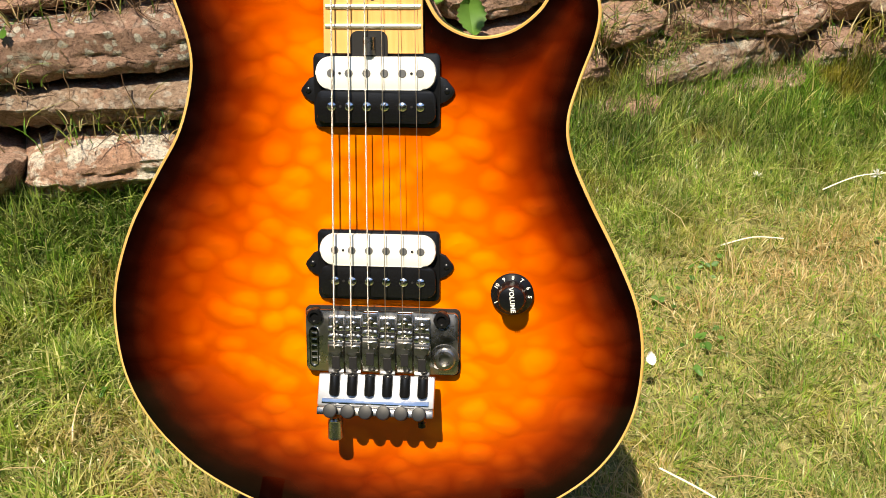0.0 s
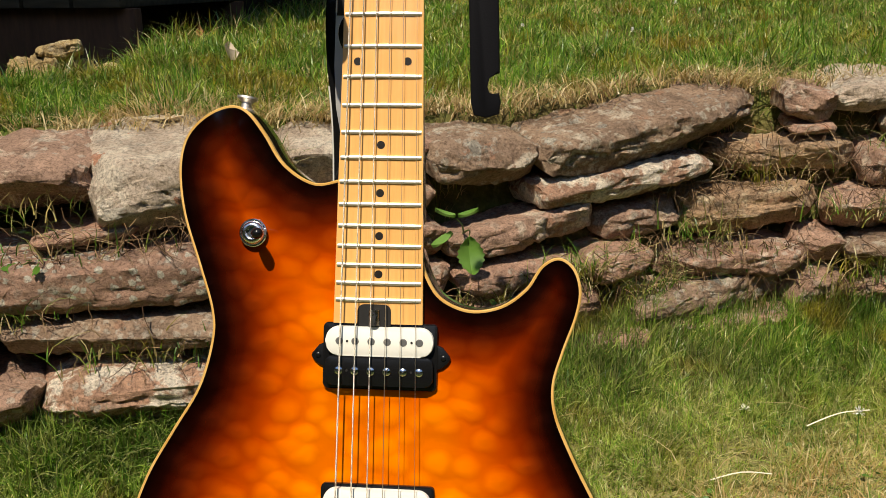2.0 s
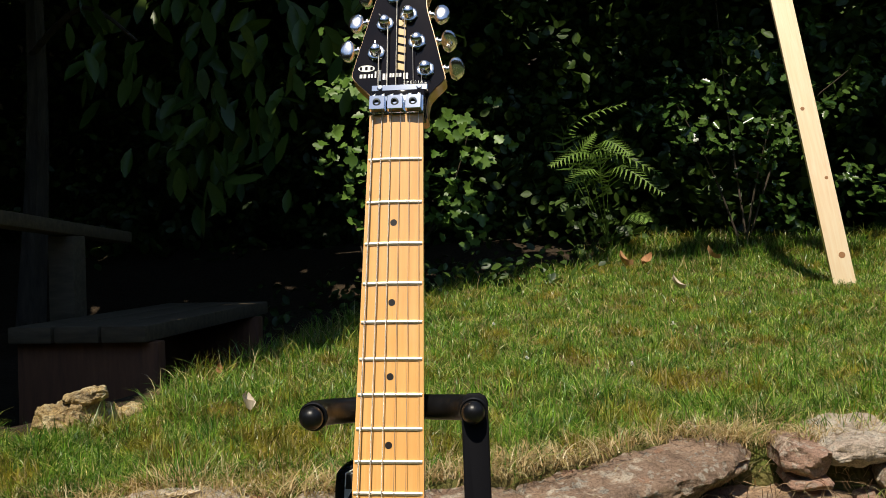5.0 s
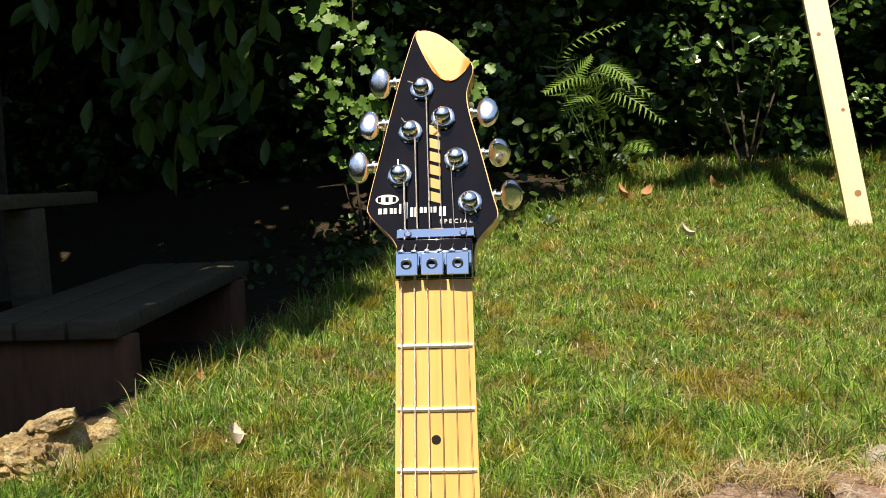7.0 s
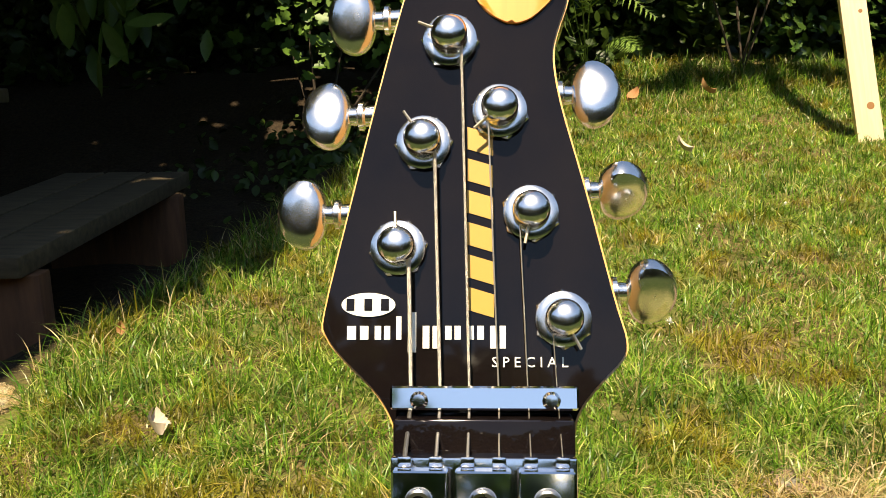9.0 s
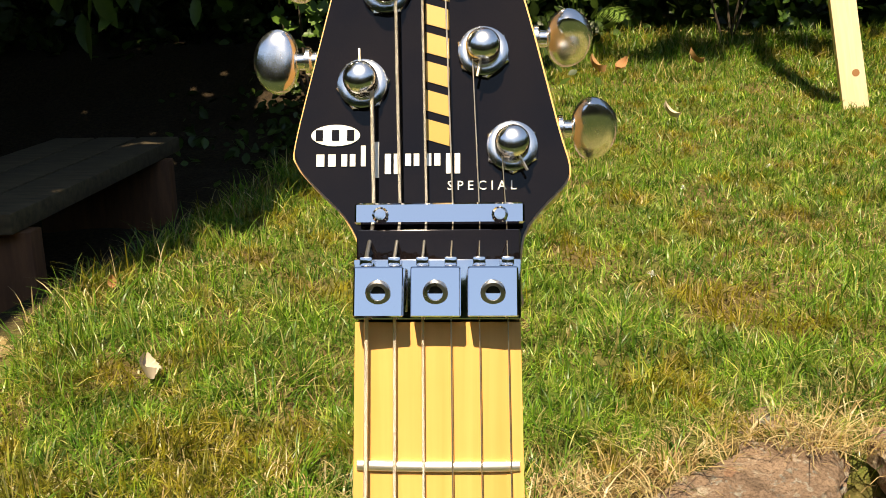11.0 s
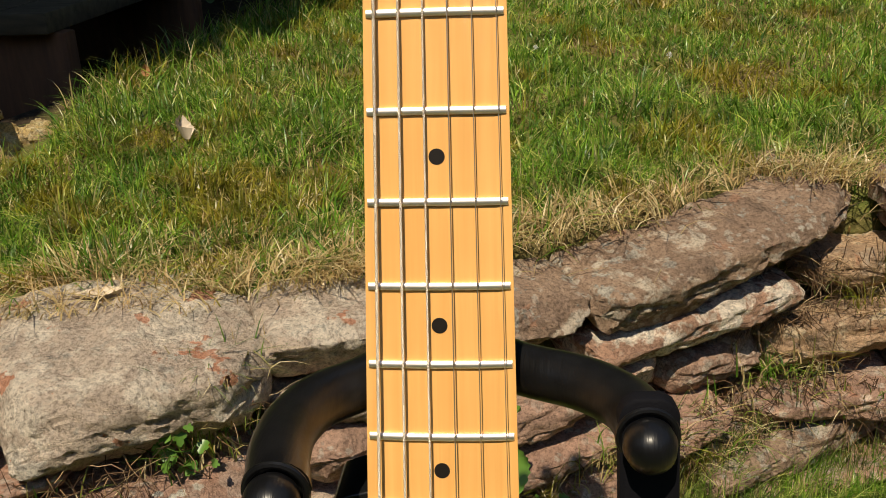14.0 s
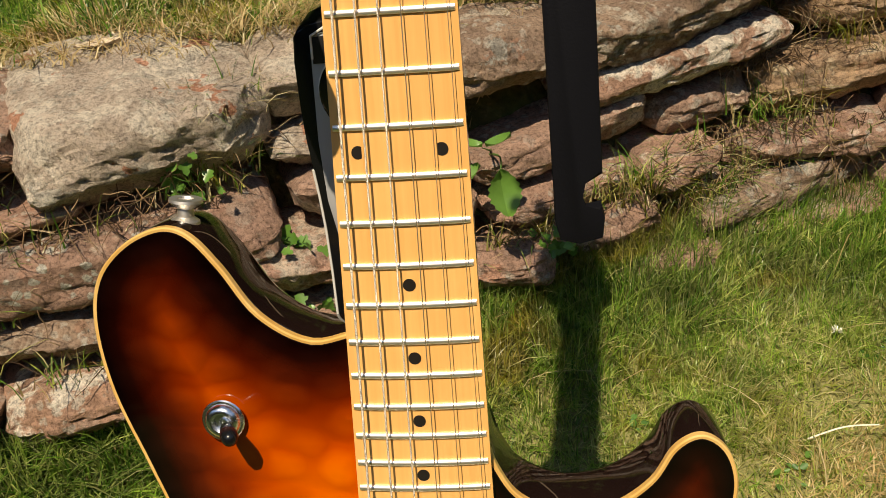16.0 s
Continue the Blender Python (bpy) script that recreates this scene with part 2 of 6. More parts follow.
M_SOIL = mat("soil_and_thatch", rough=0.95, spec=0.2)
n = Nodes(M_SOIL)
v = n.coords(world_space=True)
c = n.ramp(n.noise(v, 90.0, 6, 0.7), (0.3, (0.05, 0.038, 0.018)), (0.55, (0.16, 0.115, 0.05)), (0.75, (0.40, 0.30, 0.15)))
c = n.mix(n.ramp(n.noise(v, 5.0, 3), (0.4, (0, 0, 0)), (0.65, (1, 1, 1))), c, n.ramp(n.noise(v, 60.0, 4), (0.3, (0.06, 0.09, 0.015)), (0.7, (0.15, 0.20, 0.04))))
c = n.mix(n.attr("low"), c, n.ramp(n.noise(v, 110.0, 6, 0.7), (0.3, (0.075, 0.085, 0.025)), (0.5, (0.20, 0.19, 0.07)), (0.7, (0.42, 0.36, 0.17))))
# bare brown bed earth, its colour also darkened for the deep shade
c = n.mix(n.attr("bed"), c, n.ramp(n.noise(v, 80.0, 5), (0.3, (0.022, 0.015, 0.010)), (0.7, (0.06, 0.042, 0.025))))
# lawn without blades, colour darkened so the lacquer does not mirror bright green
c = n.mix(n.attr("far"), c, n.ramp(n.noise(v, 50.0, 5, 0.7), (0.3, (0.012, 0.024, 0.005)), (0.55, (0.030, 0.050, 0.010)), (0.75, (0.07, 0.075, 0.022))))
n.colour(c)
n.bump(n.noise(v, 120.0, 5), 0.8, 0.01)

def grass_mat(name, stops, moss, pale=1.0, through=0.35, patch=0.8):
    m = mat(name, rough=0.36, spec=0.5)
    n = Nodes(m)
    r = n.island()
    green = n.ramp(r, *stops)
    straw = n.ramp(r, (0.0, (0.72, 0.54, 0.29)), (0.6, (0.50, 0.33, 0.155)), (1.0, (0.86, 0.73, 0.47)))
    straw = n.mix(1.0, straw, (pale, pale, pale), "MULTIPLY")
    gv = n.coords(world_space=True)
    green = n.mix(n.ramp(n.noise(gv, 9.0, 5), (0.53, (0, 0, 0)), (0.60, (moss, moss, moss))), green, (0.30, 0.19, 0.025))
    green = n.mix(patch, green, n.ramp(n.noise(gv, 16.0, 4), (0.38, (0.36, 0.46, 0.36)), (0.56, (1.3, 1.22, 1.08))), "MULTIPLY")
    green = n.mix(0.9 * patch, green, n.ramp(n.noise(gv, 60.0, 3), (0.38, (0.42, 0.48, 0.42)), (0.56, (1.25, 1.2, 1.1))), "MULTIPLY")
    leaf_like(m, n.mix(n.attr("dry"), green, straw), through)
    return m


M_GRASS = grass_mat("lush_grass_blades", ((0.0, (0.050, 0.150, 0.015)), (0.35, (0.110, 0.255, 0.028)), (0.7, (0.205, 0.365, 0.052)), (0.92, (0.38, 0.46, 0.12)), (1.0, (0.60, 0.54, 0.25))), 0.6)
M_DRY_GRASS = grass_mat("sunburnt_grass_blades", ((0.0, (0.11, 0.25, 0.030)), (0.35, (0.23, 0.41, 0.055)), (0.7, (0.42, 0.58, 0.12)), (0.92, (0.62, 0.68, 0.25)), (1.0, (0.80, 0.74, 0.42))), 0.3, 1.22, 0.50, 0.45)
M_ROOT = mat("dead_stalk", rough=0.85, spec=0.2)
n = Nodes(M_ROOT)
n.colour(n.ramp(n.island(), (0.0, (0.05, 0.027, 0.015)), (0.55, (0.13, 0.075, 0.04)), (0.85, (0.34, 0.22, 0.12)), (1.0, (0.58, 0.45, 0.28))))

# ---- shaping helpers ----
def part(name, bm, material, parent=None, label="", smooth=True, at=None):
    """Links bm as one mesh object, under parent where one is given."""
    me = bpy.data.meshes.new(name)
    bmesh.ops.recalc_face_normals(bm, faces=bm.faces[:])
    bm.to_mesh(me)
    bm.free()
    me.materials.append(material)
    if smooth:
        me.shade_smooth()
        me.set_sharp_from_angle(angle=radians(38))
    ob = new(name, me)
    if parent:
        ob.parent = parent
    if at:
        ob.matrix_basis = at
    return tagged(ob, label) if label else ob


def share(name, ob, parent, at):
    """Another part on ob's mesh."""
    o = new(name, ob.data)
    o.parent = parent
    o.matrix_basis = at
    return o


def thing(name, label, category, at=None, group="", kind=""):
    e = new(name)
    e.empty_display_size = 0.05
    if at:
        e.matrix_basis = at
    return tagged(e, label, category, group, kind)


def box(bm, x0, x1, y0, y1, z0, z1, bevel=0.0, seg=2):
    made = bmesh.ops.create_cube(bm, size=1.0)["verts"]
    for vtx in made:
        vtx.co = Vector((x0 + (vtx.co.x + 0.5) * (x1 - x0), y0 + (vtx.co.y + 0.5) * (y1 - y0), z0 + (vtx.co.z + 0.5) * (z1 - z0)))
    if bevel:
        edges = {e for vtx in made for e in vtx.link_edges}
        bmesh.ops.bevel(bm, geom=list(edges), offset=bevel, segments=seg, affect="EDGES", profile=0.5)
    return bm


def lathe(bm, profile, m=None, seg=24):
    """Turns (radius, height) pairs round z; m places the result."""
    m = m or Matrix()
    rings = []
    for r, h in profile:
        if r < 1e-6:
            rings.append([bm.verts.new(m @ Vector((0, 0, h)))])
        else:
            rings.append([bm.verts.new(m @ Vector((r * math.cos(a), r * math.sin(a), h))) for a in (2 * math.pi * i / seg for i in range(seg))])
    for a, b in zip(rings, rings[1:]):
        for i in range(seg):
            j = (i + 1) % seg
            q = [a[i % len(a)], a[j % len(a)], b[j % len(b)], b[i % len(b)]]
            q = list(dict.fromkeys(q))
            if len(q) > 2:
                bm.faces.new(q)
    for ring in (rings[0], rings[-1]):
        if len(ring) > 2:
            bm.faces.new(ring)
    return bm


def tube(bm, pts, radius, seg=12, flat=1.0):
    """A round bar along pts; radius may be a function of 0..1."""
    pts = [Vector(p) for p in pts]
    rings, up = [], Vector((0, 0, 1))
    for i, p in enumerate(pts):
        d = (pts[min(i + 1, len(pts) - 1)] - pts[max(i - 1, 0)]).normalized()
        if abs(d.z) > 0.95:
            up = Vector((0, 1, 0))
        a = d.cross(up).normalized()
        b = d.cross(a).normalized()
        r = radius(i / (len(pts) - 1)) if callable(radius) else radius
        rings.append([bm.verts.new(p + r * (math.cos(k) * a + flat * math.sin(k) * b)) for k in (2 * math.pi * j / seg for j in range(seg))])
    for a, b in zip(rings, rings[1:]):
        for i in range(seg):
            bm.faces.new((a[i], a[(i + 1) % seg], b[(i + 1) % seg], b[i]))
    bm.faces.new(rings[0])
    bm.faces.new(rings[-1])
    return bm


def spline(pts, closed=False, steps=6):
    """A Catmull-Rom line through pts."""
    pts = [Vector(p) for p in pts]
    k, out = len(pts), []
    for i in range(k if closed else k - 1):
        g = (lambda j: pts[j % k]) if closed else (lambda j: pts[min(max(j, 0), k - 1)])
        p0, p1, p2, p3 = g(i - 1), g(i), g(i + 1), g(i + 2)
        for s in range(steps):
            t = s / steps
            out.append(0.5 * (2 * p1 + (p2 - p0) * t + (2 * p0 - 5 * p1 + 4 * p2 - p3) * t * t + (3 * p1 - p0 - 3 * p2 + p3) * t ** 3))
    if not closed:
        out.append(pts[-1])
    return out


def prism(bm, line, y0, y1, bevel=0.0):
    """A plate with the outline line (x, z), from y0 (front) to y1 (back)."""
    a = [bm.verts.new((p[0], y0, p[1])) for p in line]
    b = [bm.verts.new((p[0], y1, p[1])) for p in line]
    front = bm.faces.new(a)
    bm.faces.new(b[::-1])
    for i in range(len(line)):
        j = (i + 1) % len(line)
        bm.faces.new((a[i], b[i], b[j], a[j]))
    if bevel:
        bmesh.ops.bevel(bm, geom=list(front.edges), offset=bevel, segments=2, affect="EDGES", profile=0.5)
    return bm


def ring_plate(bm, outer, inner, y0, y1):
    """A frame between two outlines of the same count."""
    k = len(outer)
    rows = [[bm.verts.new((p[0], y, p[1])) for p in line] for line, y in ((outer, y0), (inner, y0), (inner, y1), (outer, y1))]
    for a, b in zip(rows, rows[1:] + rows[:1]):
        for i in range(k):
            bm.faces.new((a[i], a[(i + 1) % k], b[(i + 1) % k], b[i]))
    return bm


def round_rect(x0, x1, z0, z1, r, seg=5):
    out = []
    for cx, cz, a0 in ((x1 - r, z1 - r, 0), (x0 + r, z1 - r, 90), (x0 + r, z0 + r, 180), (x1 - r, z0 + r, 270)):
        for i in range(seg + 1):
            a = radians(a0 + 90 * i / seg)
            out.append((cx + r * math.cos(a), cz + r * math.sin(a)))
    return out


FRONT = pose(0, 0, 0, 90)          # z of a lathe towards the viewer (-y)


def lettering(name, body, size, material, parent, at, bold=0.0):
    cu = bpy.data.curves.new(name, "FONT")
    cu.body, cu.size, cu.extrude, cu.offset = body, size, 0.00015, bold
    cu.align_x, cu.align_y = "CENTER", "CENTER"
    cu.resolution_u = 2
    tmp = bpy.data.objects.new(name, cu)
    me = bpy.data.meshes.new_from_object(tmp)
    bpy.data.objects.remove(tmp)
    me.materials.append(material)
    ob = new(name, me)
    ob.parent = parent
    ob.matrix_basis = at
    return ob


def from_arrays(name, verts, faces_flat, counts, material, attrs=(), smooth=False):
    """A mesh object from number arrays, for what is scattered in thousands."""
    me = bpy.data.meshes.new(name)
    me.vertices.add(len(verts))
    me.vertices.foreach_set("co", np.asarray(verts, np.float32).ravel())
    me.loops.add(len(faces_flat))
    me.loops.foreach_set("vertex_index", np.asarray(faces_flat, np.int32))
    starts = np.concatenate(([0], np.cumsum(counts)[:-1]))
    me.polygons.add(len(counts))
    me.polygons.foreach_set("loop_start", starts.astype(np.int32))
    for key, values in attrs:
        at = me.attributes.new(key, "FLOAT", "POINT")
        at.data.foreach_set("value", np.asarray(values, np.float32))
    me.update(calc_edges=True)
    me.validate()
    me.materials.append(material)
    if smooth:
        me.shade_smooth()
    return new(name, me)

# ---- ground ----
FACE_X = (-3.0, -1.0, -0.5, -0.4, -0.3, -0.2, -0.1, 0.0, 0.05, 0.1, 0.165, 0.2, 0.3, 0.39, 0.5, 0.8, 1.5, 4.0)
FACE_Y = (-0.9, 0.02, 0.23, 0.26, 0.30, 0.375, 0.42, 0.455, 0.485, 0.505, 0.525, 0.548, 0.622, 0.640, 0.645, 0.63, 0.55, 0.2)


def face_y(x):
    """The foot of the wall's face."""
    return np.interp(x, FACE_X, FACE_Y)


def coping(x):
    """How far behind the foot of the wall the upper lawn begins."""
    return np.interp(x, (-0.6, -0.385, -0.28, -0.21, 0.0, 0.3), (0.20, 0.19, 0.155, 0.13, 0.12, 0.112))


def smooth_noise(x, y, f):
    return (np.sin(x * f + 1.3 * np.sin(y * f * 0.7)) * np.cos(y * f * 1.1 + 0.8 * np.sin(x * f * 0.6)))


def bed_edge(y):
    """Where the lawn gives way to the shaded bed under the trees."""
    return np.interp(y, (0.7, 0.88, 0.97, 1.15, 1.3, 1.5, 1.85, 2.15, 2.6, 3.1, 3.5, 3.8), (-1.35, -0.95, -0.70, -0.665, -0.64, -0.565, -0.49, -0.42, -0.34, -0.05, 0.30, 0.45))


def ground_z(x, y):
    x, y = np.asarray(x, float), np.asarray(y, float)
    d = face_y(x) - y
    low = np.interp(d, (-1, 0.0, 0.06, 0.14, 0.3, 0.55, 1.0, 8.0, 60), (0.185, 0.175, 0.145, 0.105, 0.06, 0.02, -0.03, -0.35, -1.5))
    low = low - 0.035 * np.clip((-0.15 - x) / 0.1, 0, 1) * np.exp(-(d / 0.22) ** 2)
    low = low + 0.012 * smooth_noise(x, y, 9) + 0.006 * smooth_noise(x + 3, y, 23)
    up = np.interp(y, (-2, 0.4, 0.7, 0.95, 1.25, 2.45, 3.40, 3.75, 5.0, 12, 70), (0.3, 0.455, 0.485, 0.505, 0.53, 0.61, 0.675, 0.79, 0.9, 1.2, 1.5))
    hollow = np.clip((bed_edge(y) - x - 0.02) / 0.40, 0, 1)
    up = up - 0.17 * hollow * hollow * (3 - 2 * hollow) * np.clip((y - 0.9) / 0.3, 0, 1) * np.clip((3.6 - y) / 0.6, 0, 1)
    up = up - 0.05 * np.exp(-((x + 0.77) / 0.14) ** 2 - ((y - 0.94) / 0.13) ** 2)
    up = up + 0.010 * smooth_noise(x, y, 7) + 0.006 * smooth_noise(x + 5, y, 19)
    k = np.clip((-d - coping(x) + 0.04) / 0.06, 0, 1)
    return low * (1 - k) + up * k


def build_ground():
    xs = np.unique(np.concatenate((np.linspace(-60, -3, 14), np.linspace(-3, -1.2, 25), np.linspace(-1.2, 1.6, 141), np.linspace(1.6, 4, 25), np.linspace(4, 60, 14))))
    ys = np.unique(np.concatenate((np.linspace(-60, -2, 14), np.linspace(-2, -0.5, 20), np.linspace(-0.5, 1.2, 141), np.linspace(1.2, 5, 96), np.linspace(5, 70, 16))))
    X, Y = np.meshgrid(xs, ys)
    V = np.stack((X, Y, ground_z(X, Y)), -1).reshape(-1, 3)
    w, h = len(xs), len(ys)
    i = (np.arange(h - 1)[:, None] * w + np.arange(w - 1)[None, :]).ravel()
    F = np.stack((i, i + 1, i + w + 1, i + w), 1)
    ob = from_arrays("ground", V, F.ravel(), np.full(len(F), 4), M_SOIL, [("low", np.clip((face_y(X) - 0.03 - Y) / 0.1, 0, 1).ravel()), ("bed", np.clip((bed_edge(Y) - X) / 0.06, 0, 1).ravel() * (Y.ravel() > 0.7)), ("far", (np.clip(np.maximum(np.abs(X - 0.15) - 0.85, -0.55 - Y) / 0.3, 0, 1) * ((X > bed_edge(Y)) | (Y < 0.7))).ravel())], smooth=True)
    tagged(ob, "dry soil and thatch under a garden lawn, stepped up behind the wall", "ground", kind="structure")


build_ground()


# ---- grass ----
def blades(name, label, x, y, length, width, lean, dry, seed, z=None, segs=3, material=None):
    """Curved tapering grass blades, one for each x, y."""
    rng = np.random.default_rng(seed)
    k = len(x)
    drift = 5.0 * smooth_noise(x * 1.0 + 2.0, y, 41) + 4.0 * smooth_noise(x - 7.0, y, 17)
    a = np.where(rng.uniform(0, 1, k) < 0.55, drift + rng.normal(0, 0.7, k), rng.uniform(0, 2 * np.pi, k))
    turn = a + rng.normal(0, 0.9, k) + np.pi / 2
    base = np.stack((x, y, (ground_z(x, y) if z is None else z) - 0.004), 1)
    dirn = np.stack((np.cos(a), np.sin(a), np.zeros(k)), 1)
    side = np.stack((np.cos(turn), np.sin(turn), np.zeros(k)), 1)
    ts = np.linspace(0, 1, segs + 1)
    rows = []
    for t in ts[:-1]:
        c = base + dirn * (lean * length * t ** 1.7)[:, None] + np.array((0, 0, 1.0)) * (length * (t - 0.42 * np.clip(lean, 0, 1.5) * t ** 2.2))[:, None]
        wd = (width * (1 - 0.75 * t ** 1.5) * 0.5)[:, None]
        rows += [c - side * wd, c + side * wd]
    tip = base + dirn * (lean * length)[:, None] + np.array((0, 0, 1.0)) * (length * (1 - 0.42 * np.clip(lean, 0, 1.5)))[:, None]
    V = np.stack(rows + [tip], 1)
    m = V.shape[1]
    o = (np.arange(k) * m)[:, None]
    quads = [o + np.array((2 * s, 2 * s + 1, 2 * s + 3, 2 * s + 2))[None] for s in range(segs - 1)]
    tri = o + np.array((2 * segs - 2, 2 * segs - 1, 2 * segs))[None]
    flat = np.concatenate([q for q in quads] + [tri], 1).ravel()
    counts = np.tile([4] * (segs - 1) + [3], k)
    ob = from_arrays(name, V.reshape(-1, 3), flat, counts, material or M_GRASS, [("dry", np.repeat(dry, m))])
    return tagged(ob, label, "grass", kind="stuff")


def patchy(x, y, f, s):
    return 0.5 + 0.5 * smooth_noise(x + s, y - 2 * s, f)


def lawns():
    rng = np.random.default_rng(4)
    # lower lawn, in front of the wall
    k = 250000
    x = rng.uniform(-0.66, 0.74, k)
    y = face_y(x) + 0.02 - 0.98 * rng.uniform(0, 1, k) ** 1.1
    d = face_y(x) - y
    keep = rng.uniform(0, 1, k) < 0.62 + 0.38 * patchy(x, y, 21, 1.0)
    x, y, d = x[keep], y[keep], d[keep]
    k = len(x)
    tall = np.exp(-(d / 0.13) ** 2) * np.clip((x + 0.45) / 0.4, 0.5, 1)
    tuft = patchy(x, y, 34, 7.0) ** 3
    dry = np.clip(0.9 * patchy(x, y, 11, 2.0) ** 1.5 + rng.normal(0.25, 0.30, k), 0, 1) * (rng.uniform(0, 1, k) < 0.72)
    length = rng.uniform(0.007, 0.023, k) * (1 + 2.2 * tall + 1.0 * tuft) * (1 + 0.3 * np.clip((-0.12 - x) / 0.2, 0, 1))
    width = rng.uniform(0.0009, 0.0021, k) * (1 + 0.5 * np.clip((-0.12 - x) / 0.2, 0, 1))
    lean = np.abs(rng.normal(0.70, 0.45, k)) * (1 - 0.4 * tall)
    dry = dry * (1 - 0.5 * tall) * np.clip(d / 0.30, 0.40, 1) * np.clip((x + 0.45) / 0.4, 0.75, 1)
    foot = d < 0.05 + 0.09 * patchy(x, y, 13, 3.0) + rng.normal(0, 0.03, k)
    for mask, label, m, seed in ((foot, "tall green grass along the foot of the wall", M_GRASS, 11), (~foot, "sunlit uneven lawn grass with dry straw below the wall", M_DRY_GRASS, 17)):
        blades("lawn_grass", label, x[mask], y[mask], length[mask], width[mask], lean[mask], dry[mask], seed, material=m)
    # long loose straws lying over it
    k = 150
    x = rng.uniform(-0.9, 1.2, k)
    y = face_y(x) - rng.uniform(0.02, 0.85, k)
    blades("loose_straw", "long dry straws lying on the lawn", x, y, rng.uniform(0.03, 0.08, k), rng.uniform(0.0010, 0.0019, k), rng.uniform(1.3, 2.0, k), np.ones(k), 13, z=ground_z(x, y) + rng.uniform(0.008, 0.022, k), segs=4)
    # upper lawn, behind the wall
    k = 290000
    y = 0.50 + 3.3 * rng.uniform(0, 1, k) ** 1.35
    x = rng.uniform(-0.62, 0.62, k) * (0.68 + 0.70 * y) * 1.28 + 0.03 + 0.06 * y
    ok = (y - face_y(x) > coping(x) + 0.012 * smooth_noise(x, 0 * x, 31)) & (x > bed_edge(y) + 0.05 * smooth_noise(x, y, 25))
    ok &= ((x + 0.765) / 0.13) ** 2 + ((y - 0.93) / 0.16) ** 2 > 1
    ok &= rng.uniform(0, 1, k) < 0.45 + 0.55 * patchy(x, y, 37, 5.0) + np.clip((y - 1.4) / 1.0, 0, 1)
    x, y = x[ok], y[ok]
    k = len(x)
    d = y - face_y(x)
    edge = np.exp(-((d - coping(x)) / 0.12) ** 2)
    dry = np.clip(edge * rng.uniform(0.2, 1.3, k) + 0.55 * patchy(x, y, 6, 4.0) ** 2 + 0.3 * patchy(x, y, 17, 1.0) + 0.12 * np.clip((1.3 - y) / 0.4, 0, 1) + rng.normal(0, 0.22, k), 0, 1) * (rng.uniform(0, 1, k) < 0.20 + 0.66 * edge)
    far = np.clip((y - 0.6) / 3, 0, 1)
    tuft = patchy(x, y, 26, 9.0) ** 3
    bank = np.clip((y - 3.25) / 0.3, 0, 1) + 0.4 * np.exp(-((x - bed_edge(y)) / 0.06) ** 2)
    blades("lawn_grass", "lush green lawn with dry straw along the top of the wall", x, y, rng.uniform(0.011, 0.034, k) * (1 + 0.9 * tuft + 1.4 * bank) * (1 + 0.38 * np.clip((1.5 - y) / 0.5, 0, 1) * (dry < 0.4)), rng.uniform(0.0013, 0.0027, k) * (1 + 1.0 * far),
           np.abs(rng.normal(0.80, 0.50, k)), dry, 12)
    # taller ragged blades along the shaded bed and the far bank
    k = 5200
    y = rng.uniform(0.95, 3.75, k)
    x = bed_edge(y) + np.abs(rng.normal(0, 0.09, k)) - 0.03
    far = rng.uniform(0, 1, k) < 0.35
    x = np.where(far, rng.uniform(0.2, 1.7, k), x)
    y = np.where(far, rng.uniform(3.3, 3.75, k), y)
    ok = ((x + 0.75) / 0.17) ** 2 + ((y - 0.94) / 0.18) ** 2 > 1
    x, y = x[ok], y[ok]
    k = len(x)
    blades("tall_grass", "tall ragged grass at the lawn's shaded edge", x, y, rng.uniform(0.03, 0.085, k), rng.uniform(0.0016, 0.0034, k), np.abs(rng.normal(0.6, 0.3, k)), (rng.uniform(0, 1, k) < 0.12) * 0.8, 16, segs=4)
    # straw spilling over the coping stones
    k = 6500
    x = rng.uniform(-0.75, 0.95, k)
    y = face_y(x) + coping(x) + rng.normal(0.004, 0.014, k)
    keep = rng.uniform(0, 1, k) < 0.08 + 0.92 * patchy(x, 0 * y, 23, 3.0) ** 2
    x, y = x[keep], y[keep]
    k = len(x)
    blades("dry_grass_fringe", "dry grass spilling over the coping stones", x, y, rng.uniform(0.018, 0.048, k), rng.uniform(0.0010, 0.0020, k), rng.uniform(0.7, 1.9, k), (rng.uniform(0, 1, k) < 0.9) * rng.uniform(0.7, 1.0, k), 14, z=ground_z(x, y + 0.04) + rng.uniform(-0.004, 0.010, k), segs=4)
    # tufts rooted in the joints of the wall
    X, Y, Z, D = [], [], [], []
    for cx, cz, m, sp in ((0.60, 0.33, 260, 0.06), (0.66, 0.42, 240, 0.05), (0.70, 0.25, 320, 0.07), (0.55, 0.24, 160, 0.05), (0.20, 0.27, 200, 0.03), (0.25, 0.235, 200, 0.04), (0.14, 0.262, 160, 0.03), (0.32, 0.30, 150, 0.03),
                          (-0.235, 0.425, 170, 0.018), (-0.25, 0.37, 120, 0.02), (-0.47, 0.395, 50, 0.03), (-0.42, 0.355, 60, 0.05), (-0.50, 0.29, 90, 0.04), (-0.33, 0.235, 110, 0.06), (0.42, 0.375, 80, 0.03), (0.02, 0.235, 130, 0.04), (0.38, 0.255, 120, 0.04)):
        qx = rng.normal(cx, sp, m)
        X.append(qx)
        Z.append(rng.normal(cz, 0.010, m))
